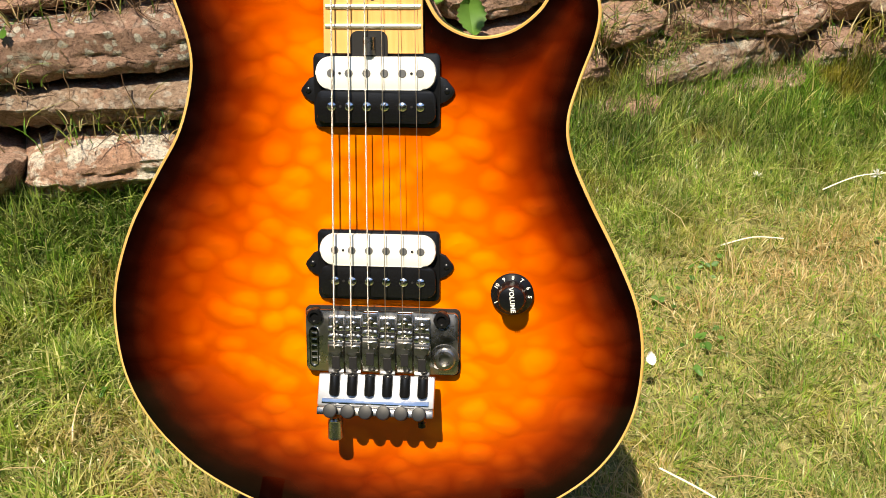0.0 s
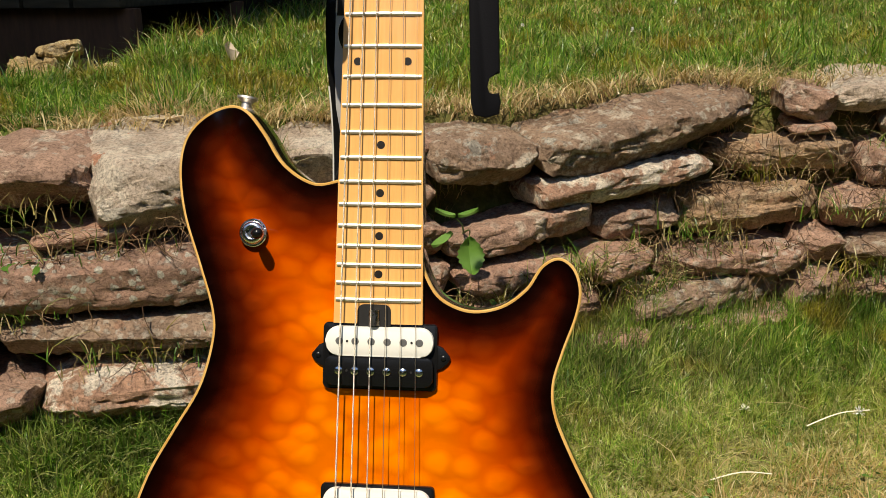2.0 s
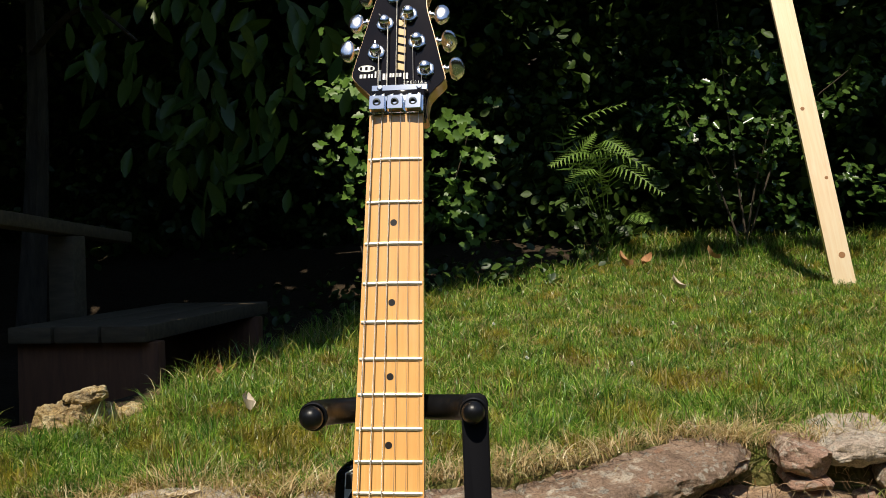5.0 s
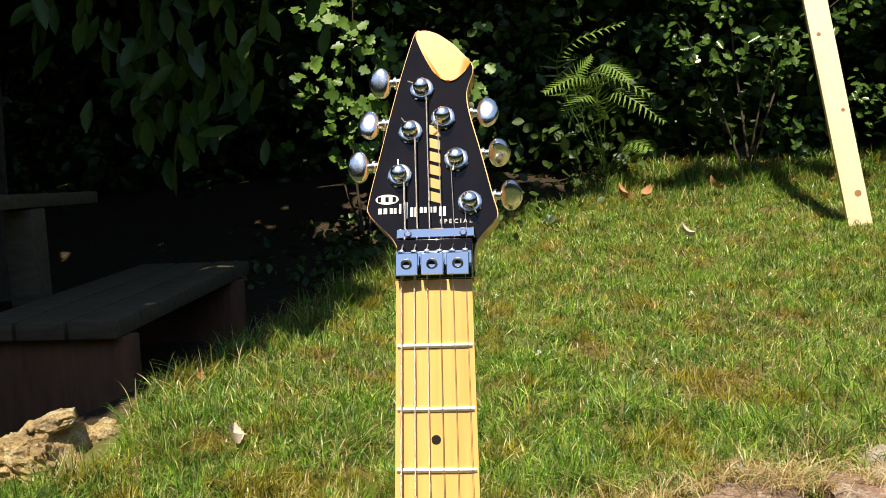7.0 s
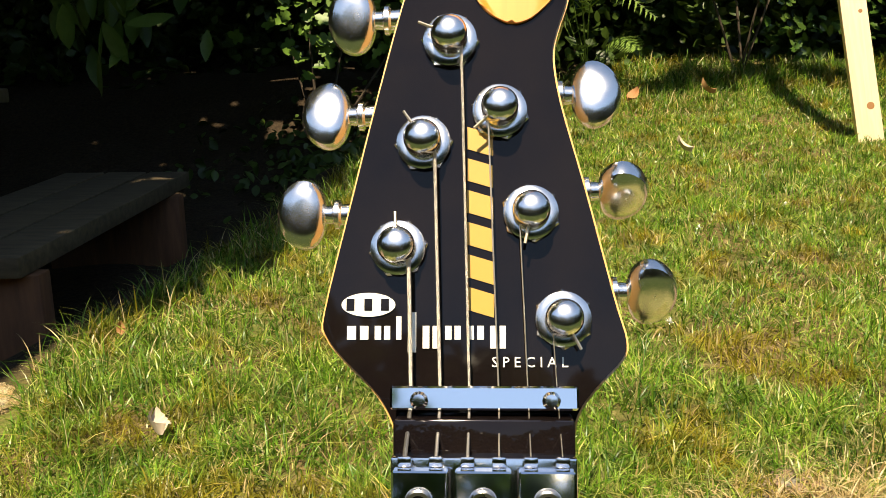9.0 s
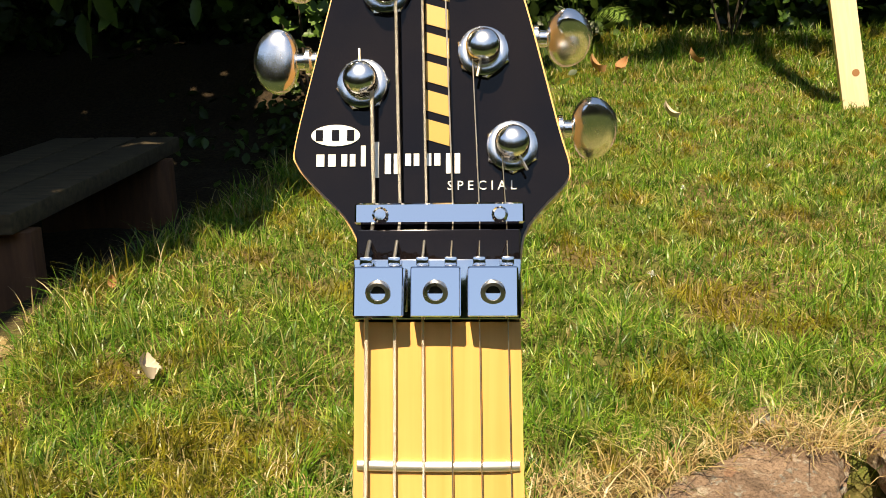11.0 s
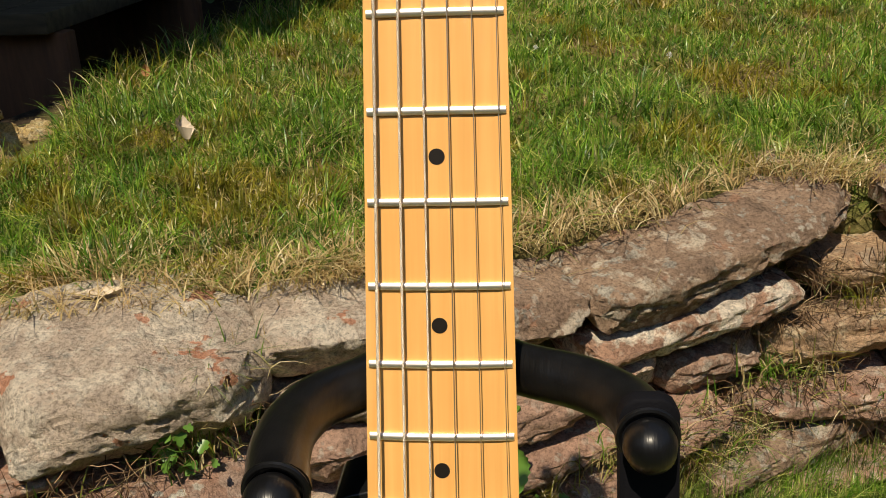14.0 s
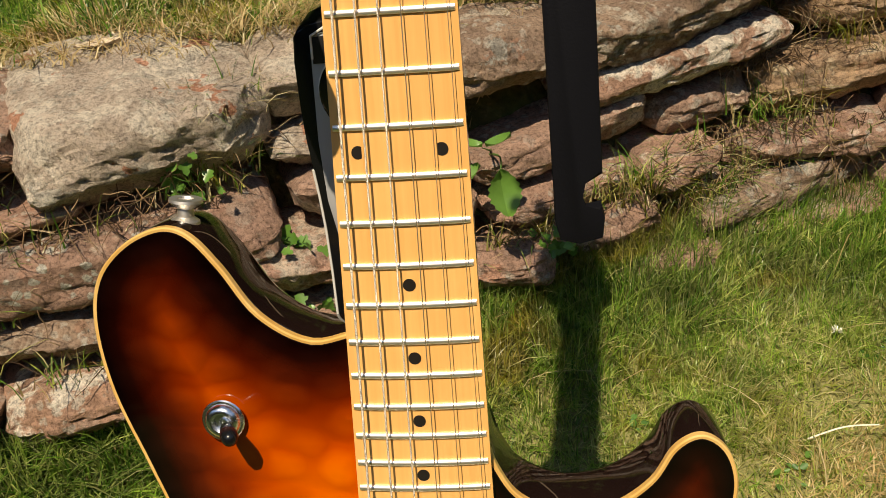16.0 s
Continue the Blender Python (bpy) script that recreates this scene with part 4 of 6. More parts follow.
    part("truss_rod_wheel", lathe(bmesh.new(), [(0.0, -0.005), (0.0036, -0.005), (0.0036, 0.005), (0, 0.005)], pose(-0.002, -0.0014, end + 0.004), 16), M_DARK_CHROME, wheel)


def build_pickup(g, zc, label):
    """Humbucker mounted in the body: dark shell with ears, a cream and a black bobbin, pole pieces."""
    p = thing("pickup", label, "")
    p.parent = g
    p.matrix_basis = pose(0.0016, -0.0052, zc)
    line = round_rect(-0.0370, 0.0365, -0.0212, 0.0212, 0.003)
    part("shell", prism(bmesh.new(), line, 0.0075, 0.016, 0.0008), M_BLACK, p)
    for sx in (-1, 1):
        ear = [(sx * 0.0355, 0.0085), (sx * 0.0400, 0.0065), (sx * 0.0445, 0.0010), (sx * 0.0450, -0.0008), (sx * 0.0435, -0.0035), (sx * 0.0400, -0.0060), (sx * 0.0355, -0.0085)]
        e = part("mounting_ear", prism(bmesh.new(), ear, 0.0085, 0.0150, 0.0006), M_BLACK, p)
        part("screw", lathe(bmesh.new(), [(0.0016, 0.0), (0.0017, 0.0006), (0.0010, 0.0011), (0, 0.0011)], pose(sx * 0.0405, 0.0085, 0) @ FRONT, 12), M_BLACK, e)
    for name, cz, m, pole in (("cream_bobbin", 0.0098, M_CREAM, M_SLUG), ("black_bobbin", -0.0090, M_BLACK, M_CHROME)):
        b = part(name, prism(bmesh.new(), round_rect(-0.0348, 0.0345, cz - 0.0094, cz + 0.0094, 0.0085 if m is M_CREAM else 0.005, 7), 0.0030, 0.012, 0.0009), m, p)
        for i in range(6):
            x = -0.0258 + 0.0103 * i
            prof = [(0.0023, -0.001), (0.0024, 0.0002), (0.0021, 0.0005), (0, 0.0005)] if m is M_CREAM else [(0.0026, -0.001), (0.0026, 0.0006), (0.0018, 0.0012), (0, 0.0013)]
            q = part("pole_piece", lathe(bmesh.new(), prof, pose(x, 0.0030, cz) @ FRONT, 14), pole, b)
            if m is M_BLACK:
                bm = box(bmesh.new(), -0.0022, 0.0022, -0.0002, 0.0006, -0.0004, 0.0004)
                part("slot", bm, M_HOLE, b, at=pose(x, 0.0016, cz, 0, 37 * i % 180, 0), smooth=False)
        for x in (-0.0207, 0.0207):
            part("hole", lathe(bmesh.new(), [(0.0008, 0.0), (0.0008, 0.0003), (0, 0.0003)], pose(x, 0.0030, cz) @ FRONT, 8), M_HOLE, b)
    return p


def build_bridge(g):
    b = thing("tremolo_bridge", "worn chrome locking tremolo bridge", "")
    b.parent = g
    b.matrix_basis = pose(0.0022, -0.0045, (NUT - 0.471) * 0.022) @ Matrix.Scale(0.978, 4)
    Z = NUT
    plate = round_rect(-0.0465, 0.0485, Z - 0.6765, Z - 0.6369, 0.003)
    base = part("base_plate", prism(bmesh.new(), plate, 0.0040, 0.0075, 0.0007), M_DARK_CHROME, b)
    rim = round_rect(-0.0475, 0.0495, Z - 0.6780, Z - 0.6355, 0.0035)
    part("cavity", prism(bmesh.new(), rim, 0.0080, 0.0120), M_HOLE, b, smooth=False)
    # raised blank badge and its edge line
    part("badge", ring_plate(bmesh.new(), round_rect(-0.0445, -0.0385, Z - 0.6740, Z - 0.6480, 0.003), round_rect(-0.0437, -0.0393, Z - 0.6732, Z - 0.6488, 0.0022), 0.0034, 0.0042), M_CHROME, base)
    for i in range(6):
        z = Z - 0.6705 + 0.0040 * i
        part("badge_bar", box(bmesh.new(), -0.0432, -0.0398, 0.0035, 0.0042, z, z + 0.0024), M_CHROME, base, smooth=False)
    for x in (-0.0405, 0.0385):
        post = part("pivot_post", lathe(bmesh.new(), [(0.0050, -0.006), (0.0052, 0.001), (0.0046, 0.0022), (0.0030, 0.0024), (0.0026, 0.0008), (0, 0.0008)], pose(x, 0.0035, Z - 0.6410) @ FRONT, 20), M_BLACK, b)
    part("arm_socket", lathe(bmesh.new(), [(0.0068, -0.004), (0.0068, 0.003), (0.0058, 0.0040), (0.0040, 0.0042), (0.0036, 0.0005), (0, 0.0005)], pose(0.0405, 0.0035, Z - 0.6655) @ FRONT, 24), M_DARK_CHROME, b)
    part("arm_collar", lathe(bmesh.new(), [(0.0088, -0.001), (0.0088, 0.0008), (0.0068, 0.0012)], pose(0.0405, 0.0040, Z - 0.6655) @ FRONT, 24), M_DARK_CHROME, base)
    for i in range(6):
        x = -0.0268 + 0.0107 * i
        step = (0.0, 0.0, 0.0030, 0.0, 0.0030, 0.0)[i]
        s = part("saddle", box(bmesh.new(), -0.0050, 0.0050, -0.0016, 0.0040, Z - 0.6770 + step, Z - 0.6555 + step, 0.0007), M_DARK_CHROME, b, at=pose(x, 0, 0))
        part("string_block", box(bmesh.new(), -0.0024, 0.0024, -0.0022, 0.0010, Z - 0.6730 + step, Z - 0.6650 + step, 0.0003), M_HOLE, s, smooth=False)
        part("clamp", box(bmesh.new(), -0.0046, 0.0046, -0.0024, 0.0030, Z - 0.6620 + step, Z - 0.6575 + step, 0.0004, 1), M_DARK_CHROME, s)
        part("saddle_foot", box(bmesh.new(), -0.0047, 0.0047, 0.0000, 0.0040, Z - 0.6555 + step, Z - 0.6400 + step, 0.0006), M_TUNER, s)
        for zz, rr in ((-0.6525, 0.0023), (-0.6445, 0.0020)):
            part("saddle_screw", lathe(bmesh.new(), [(rr, -0.001), (rr, 0.0010), (rr * 0.6, 0.0014), (rr * 0.5, 0.0003), (0, 0.0003)], pose(0, 0.0, Z + zz + step) @ FRONT, 12), M_DARK_CHROME, s)
        for dx in (-0.0034, 0.0034):
            part("lug", box(bmesh.new(), dx - 0.0012, dx + 0.0012, -0.0018, 0.001, Z - 0.6545 + step, Z - 0.6515 + step, 0.0003), M_TUNER, s)
            part("lug", box(bmesh.new(), dx - 0.0011, dx + 0.0011, -0.0010, 0.001, Z - 0.6485 + step, Z - 0.6462 + step, 0.0003), M_TUNER, s)
        part("groove", box(bmesh.new(), -0.0046, 0.0046, -0.0004, 0.0008, Z - 0.6508 + step, Z - 0.6490 + step), M_HOLE, s, smooth=False)
    # fine tuner bar behind the saddles, rising from the body towards its lower edge
    def rising(bm):
        for vt in bm.verts:
            vt.co.y += 0.46 * min(0.0, vt.co.z - (Z - 0.6765))
        return bm

    bar = part("tuner_bar", rising(box(bmesh.new(), -0.0368, 0.0352, -0.0052, -0.0020, Z - 0.6930, Z - 0.6755, 0.0007)), M_BAR, b, "bright chrome fine tuner bar")
    part("bar_stripe", rising(box(bmesh.new(), -0.0340, 0.0322, -0.0055, -0.0048, Z - 0.6918, Z - 0.6888, 0.0002)), M_CHROME, bar)
    part("tuner_ledge", rising(box(bmesh.new(), -0.0368, 0.0352, -0.0062, -0.0015, Z - 0.6980, Z - 0.6931, 0.0010)), M_DARK_CHROME, b)
    for i in range(6):
        x = -0.0275 + 0.0109 * i
        part("lock_bolt", rising(lathe(bmesh.new(), [(0, 0), (0.0030, 0), (0.0033, 0.0006), (0.0033, 0.0110), (0.0022, 0.0114), (0, 0.0100)], pose(x + 0.001, -0.0056, Z - 0.6862), 12)), M_BLACK, bar)
        prof = [(0, 0.0), (0.0030, 0.0), (0.0040, 0.0006)] + [(0.0044 - 0.00018 * (j % 2), 0.0010 + 0.0005 * j) for j in range(9)] + [(0.0041, 0.0060), (0.0034, 0.0062), (0, 0.0060)]
        part("fine_tuner", lathe(bmesh.new(), prof, pose(x - 0.0003, -0.0130, Z - 0.6965) @ pose(0, 0, 0, 66), 20), M_DISC, b)
    # knurled tuning stop
    prof = [(0, 0), (0.0040, 0), (0.0047, 0.0007)] + [(0.0047 - 0.00022 * (j % 2), 0.0012 + 0.0007 * j) for j in range(17)] + [(0.0034, 0.0142), (0, 0.0142)]
    part("knurled_stop", lathe(bmesh.new(), prof, pose(-0.0265, -0.0085, Z - 0.7160), 20), M_DARK_CHROME, b, "knurled drop-tuning barrel")
    part("stop_screw", lathe(bmesh.new(), [(0, 0), (0.0024, 0), (0.0026, 0.0030), (0.0016, 0.0034), (0.0016, 0.0090)], pose(0.0275, -0.0080, Z - 0.7065), 12), M_BLACK, b)


def string_y(z):
    """Strings rise from the nut to the saddles."""
    return -0.0014 - (NUT - z) / SCALE * 0.0060


HEAD_TILT = math.degrees(math.atan(0.11))
HEAD_AT = pose(0, 0.0160, NUT, -HEAD_TILT)      # the plane of the headstock's face; z runs up it


def build_headstock(g):
    left = [(-0.0211, 0.003), (-0.0212, 0.008), (-0.0216, 0.018), (-0.0260, 0.0275), (-0.0345, 0.0362), (-0.0395, 0.0425), (-0.0400, 0.0485), (-0.0335, 0.077), (-0.0270, 0.1045), (-0.0205, 0.1300), (-0.0130, 0.1550)]
    top = [(-0.0105, 0.1568), (-0.0060, 0.1572), (0.0010, 0.1545), (0.0100, 0.1475), (0.0170, 0.1395), (0.0212, 0.1340), (0.0216, 0.1295)]
    right = [(0.0190, 0.1215), (0.0178, 0.1145), (0.0195, 0.1020), (0.0255, 0.0790), (0.0322, 0.0515), (0.0349, 0.0415), (0.0338, 0.0368), (0.0275, 0.0300), (0.0228, 0.0235), (0.0213, 0.016), (0.0212, 0.008), (0.0211, 0.003), (0.012, 0.0025), (0.0, 0.0025), (-0.012, 0.0025)]
    line = [Vector((p.x, p.y)) for p in spline([(x, z, 0) for x, z in left + top + right], True, 4)]
    h = thing("headstock", "black lacquered headstock with amber maple edge", "")
    h.parent = g
    h.matrix_basis = HEAD_AT
    part("face", prism(bmesh.new(), line, 0.0, 0.0020, 0.0003), M_GLOSS_BLACK, h, "black gloss face")
    part("core", prism(bmesh.new(), [p * 1.0 for p in inset(line, 0.0006)], 0.0012, 0.0150), M_MAPLE, h, "maple core showing at the edge")
    patch = spline([(-0.0128, 0.1545, 0), (-0.0080, 0.1415, 0), (-0.0008, 0.1283, 0), (0.0040, 0.1243, 0), (0.0085, 0.1230, 0), (0.0140, 0.1255, 0), (0.0208, 0.1338, 0), (0.0165, 0.1395, 0), (0.0098, 0.1472, 0), (0.0010, 0.1541, 0), (-0.0060, 0.1567, 0), (-0.0105, 0.1563, 0)], True, 4)
    part("scoop", prism(bmesh.new(), [(p.x, p.y) for p in patch], -0.0012, 0.0010, 0.0008), M_PATCH, h, "amber scooped maple tip")
    # emblem, an oval, and lettering stood in for by plain bars
    oval = [(-0.0290 + 0.0068 * math.cos(a), 0.0503 + 0.0030 * math.sin(a)) for a in (2 * math.pi * i / 28 for i in range(28))]
    o = part("oval_badge", prism(bmesh.new(), oval, -0.0005, 0.0005), M_WHITE, h, "white oval badge")
    for x in (-0.0335, -0.0290, -0.0248):
        part("badge_bar", box(bmesh.new(), x - 0.0010, x + 0.0010, -0.0007, 0.0002, 0.0488, 0.0518), M_GLOSS_BLACK, o, smooth=False)
    widths = (0.0058, 0.0042, 0.0016, 0.0026, 0.0044, 0.0042, 0.0046, 0.0042)
    x = -0.0345
    for i, w in enumerate(widths):
        tall = (0, 0, 0.0024, 0.0034, 0, 0, 0, 0)[i]
        drop = (0, 0, 0, 0.0032, 0.0022, 0, 0, 0.0022)[i]
        for a, b in (((0.04, 0.42), (0.60, 0.96)) if w > 0.003 else ((0.1, 0.9),)):
            part("print_bar", box(bmesh.new(), x + w * a, x + w * b, -0.0004, 0.0004, 0.0416 - drop, 0.0450 + tall), M_WHITE, h, smooth=False)
        x += w + 0.0012
    lettering("lettering", "S P E C I A L", 0.0036, M_WHITE, h, pose(0.0112, -0.0003, 0.0359) @ FRONT)
    for i in range(6):
        z = 0.0480 + 0.0082 * i
        q = [(-0.0042, z + 0.0010), (0.0024, z - 0.0010), (0.0024, z + 0.0048), (-0.0042, z + 0.0068)]
        part("gold_mark", prism(bmesh.new(), q, -0.0004, 0.0004), M_GOLD, h, "gold angular mark", smooth=False)
    # tuners: post and washer on the face, button at the edge
    left_posts = [(-0.0085, 0.1175), (-0.0152, 0.0905), (-0.0215, 0.0635)]
    right_posts = [(0.0042, 0.0985), (0.0118, 0.0722), (0.0195, 0.0455)]
    for side, posts, tilt in ((-1, left_posts, (12, -10, 8)), (1, right_posts, (-8, 58, 42))):
        for (x, z), tw in zip(posts, tilt):
            t = thing("tuner", "chrome machine head", "")
            t.parent = g
            t.matrix_basis = HEAD_AT @ pose(x, 0, z + 0.0010)
            bm = lathe(bmesh.new(), [(0.0076, 0.0), (0.0076, 0.0012), (0.0071, 0.0017), (0.0056, 0.0018)], FRONT, 6)
            lathe(bm, [(0.0070, 0.0014), (0.0069, 0.0022), (0.0060, 0.0027), (0.0050, 0.0028)], FRONT, 32)
            part("washer", bm, M_TUNER, t, at=pose(0, 0, 0, 0, 11 + 900 * x, 0))
            part("post", lathe(bmesh.new(), [(0.0047, 0.0010), (0.0046, 0.0050), (0.0042, 0.0056), (0.0042, 0.0062), (0.0047, 0.0066), (0.0046, 0.0080), (0.0040, 0.0093), (0.0028, 0.0102), (0.0014, 0.0106), (0, 0.0107)], FRONT, 28), M_TUNER, t)
            a = radians(200 + 50 * x * 100)
            tube_pts = [(0, -0.0060, 0), (0.0050 * math.cos(a), -0.0062, 0.0050 * math.sin(a)), (0.0085 * math.cos(a), -0.0061, 0.0085 * math.sin(a))]
            part("string_end", tube(bmesh.new(), tube_pts, 0.0004, 6), M_STEEL, t)
            edge = abs(np.interp(z, (0.045, 0.08, 0.105, 0.13), (-0.0405, -0.033, -0.027, -0.0205) if side < 0 else (-0.0340, -0.0252, -0.0190, -0.0200))) - abs(x) * (1 if x * side > 0 else -1)
            e = side * (edge - (0.0015 if side < 0 else 0.0045))
            lift = 0.0110 if side < 0 else 0.0080
            part("shaft", lathe(bmesh.new(), [(0.0042, -0.004), (0.0042, 0.0000), (0.0030, 0.0006), (0.0028, 0.0030), (0.0040, 0.0036), (0.0040, 0.0048), (0.0026, 0.0054), (0.0024, 0.0075)], pose(e, 0.0125, lift, 0, side * 90, 0), 16), M_TUNER, t)
            bm = lathe(bmesh.new(), [(0.0, -0.0040), (0.40, -0.0039), (0.76, -0.0034), (0.94, -0.0022), (1.0, 0.0), (0.94, 0.0022), (0.76, 0.0034), (0.40, 0.0039), (0.0, 0.0040)], FRONT, 28)
            for vt in bm.verts:
                vt.co.x *= 0.0068 * (1 + 0.12 * side * vt.co.x)
                vt.co.z *= 0.0096
            part("button", bm, M_TUNER, t, at=pose(e + side * 0.0130, 0.0125, lift, tw))
    # string retainer bar and locking nut
    bm = box(bmesh.new(), -0.0225, 0.0225, -0.0078, -0.0045, 0.0245, 0.0302, 0.0005, 1)
    for vt in bm.verts:
        if vt.co.y < -0.006:
            vt.co.y += 0.04 * (vt.co.z - 0.0272)
    r = part("retainer_bar", bm, M_MIRROR, h, "chrome string retainer bar", smooth=False)
    for x in (-0.0155, 0.0160):
        part("bolt", lathe(bmesh.new(), [(0.0021, 0.0), (0.0022, 0.0010), (0.0015, 0.0019), (0, 0.0020)], pose(x, -0.0075, 0.0268) @ FRONT, 12), M_CHROME, r)
        part("spacer", lathe(bmesh.new(), [(0.0017, 0.0), (0.0017, 0.006)], pose(x, 0.0008, 0.0268) @ FRONT, 10), M_CHROME, r)
    nut = thing("locking_nut", "chrome locking nut with three clamps", "")
    nut.parent = g
    nut.matrix_basis = pose(0, 0, NUT)
    part("nut_base", box(bmesh.new(), -0.0212, 0.0212, 0.0000, 0.0060, 0.0006, 0.0160, 0.0005), M_CHROME, nut)
    part("nut_shelf", box(bmesh.new(), -0.0212, 0.0212, 0.0055, 0.0200, 0.0, 0.0235, 0.0006), M_GLOSS_BLACK, nut)
    for x in (-0.0141, 0.0, 0.0141):
        bm = box(bmesh.new(), x - 0.0062, x + 0.0062, -0.0078, -0.0018, 0.0018, 0.0142, 0.0004, 1)
        for vt in bm.verts:
            if vt.co.y < -0.004:
                vt.co.y += 0.155 * (vt.co.z - 0.0050)
        c = part("clamp", bm, M_MIRROR, nut, smooth=False)
        part("clamp_screw", lathe(bmesh.new(), [(0.0031, 0.0), (0.0031, 0.0012), (0.0027, 0.0016), (0.0019, 0.0017), (0.0018, 0.0002), (0, 0.0002)], pose(x, -0.0070, 0.0080, 14) @ FRONT, 20), M_DARK_CHROME, c)
        part("socket", lathe(bmesh.new(), [(0.0018, 0.0), (0.0018, 0.0005), (0, 0.0005)], pose(x, -0.0070, 0.0080, 14) @ FRONT, 6), M_HOLE, c)
    for i in range(6):
        x = -0.0178 + 0.00712 * i
        part("string_guide", box(bmesh.new(), x - 0.0016, x + 0.0016, -0.0022, 0.0004, 0.0142, 0.0166, 0.0004), M_CHROME, nut)
    # strings
    gauge = (0.00054, 0.00045, 0.00037, 0.00023, 0.00018, 0.00015)
    ends = left_posts[::-1] + right_posts
    for i in range(6):
        xn, xb = -0.0178 + 0.00712 * i, -0.0246 + 0.01045 * i
        px, pz = ends[i] if i < 3 else right_posts[::1][i - 3]
        tip = HEAD_AT @ Vector((px + 0.003 * (1 if i < 3 else -1), -0.0060, pz + 0.001))
        under = HEAD_AT @ Vector((xn, -0.0036, 0.0265))
        pts = [(xb, string_y(NUT - SCALE), NUT - 0.655), (xn, -0.0014, NUT), (xn, -0.0016, NUT + 0.016), tuple(under), tuple(tip)]
        part("string", tube(bmesh.new(), pts, gauge[i], 8), M_WOUND if i < 3 else M_STEEL, g)


def build_controls(g):
    z = NUT - 0.6210
    k = thing("volume_knob", "black volume knob with white numbers", "")
    k.parent = g
    k.matrix_basis = pose(0.0815, 0.0035, z)
    prof = [(0.0126, 0.0), (0.0128, 0.0012), (0.0122, 0.0020), (0.0090, 0.0034)] + [(0.0086 - 0.00008 * j, 0.0040 + 0.0010 * j) for j in range(10)] + [(0.0074, 0.0142), (0.0066, 0.0148), (0, 0.0148)]
    bm = lathe(bmesh.new(), prof, FRONT, 40)
    for vt in bm.verts:
        r = math.hypot(vt.co.x, vt.co.z)
        if -0.0135 < vt.co.y < -0.0038 and r > 0.006:
            s = 1 + 0.030 * (1 if round(math.atan2(vt.co.z, vt.co.x) / (2 * math.pi) * 40) % 2 else -1)
            vt.co.x, vt.co.z = vt.co.x * s, vt.co.z * s
    part("cap", bm, M_BLACK, k)
    lettering("word", "VOLUME", 0.0039, M_WHITE, k, pose(0.0002, -0.01495, 0.0, 90) @ pose(0, 0, 0, 0, 0, -84), 0.00008)
    for txt, a in (("10", 150), ("9", 118), ("8", 88), ("7", 58), ("6", 25), ("5", -5), ("1", 206)):
        r = 0.0104
        lettering("numeral", txt, 0.0034, M_WHITE, k, pose(r * math.cos(radians(a)), -0.0031, r * math.sin(radians(a)), 90) @ pose(0, 0, 0, 0, 0, a - 90), 0.00006)
    s = thing("toggle_switch", "chrome toggle switch with black tip", "")
    s.parent = g
    s.matrix_basis = pose(-0.0832, 0.0033, NUT - 0.4245) @ Matrix.Scale(0.90, 4)
    part("nut_ring", lathe(bmesh.new(), [(0.0100, 0.0), (0.0102, 0.0008), (0.0096, 0.0014), (0.0086, 0.0014), (0.0082, 0.0024), (0.0074, 0.0040), (0.0058, 0.0048), (0.0046, 0.0046), (0.0042, 0.0020), (0, 0.0020)], FRONT, 32), M_TUNER, s)
    d = Vector((0.46, -1, -0.02)).normalized()
    m = d.to_track_quat("Z", "X").to_matrix().to_4x4()
    part("lever", lathe(bmesh.new(), [(0.0022, 0.001), (0.0018, 0.010), (0, 0.010)], m, 14), M_CHROME, s)
    part("tip", lathe(bmesh.new(), [(0.0022, 0.0085), (0.0032, 0.0105), (0.0038, 0.0150), (0.0040, 0.0195), (0.0034, 0.0225), (0.0018, 0.0240), (0, 0.0243)], m, 18), M_BLACK, s)
    b = pose(-0.0965, 0.0240, NUT - 0.3420)
    part("strap_button", lathe(bmesh.new(), [(0.0062, 0.0), (0.0060, 0.0014), (0.0036, 0.0030), (0.0034, 0.0065), (0.0060, 0.0084), (0.0071, 0.0093), (0.0069, 0.0106), (0.0034, 0.0108), (0.0028, 0.0098), (0, 0.0098)], b @ pose(0, 0, -0.002, 0, 8, 0), 24), M_NICKEL, g, "metal strap button")


def build_guitar():
    g = thing("electric_guitar", "sunburst quilted electric guitar leaning back on a stand", "guitar", GUITAR_AT)
    build_body(g)
    build_neck(g)
    build_pickup(g, NUT - 0.5020, "black and cream humbucker by the neck")
    build_pickup(g, NUT - 0.6055, "black and cream humbucker by the bridge")
    build_bridge(g)
    build_headstock(g)
    build_controls(g)
    return g


build_guitar()

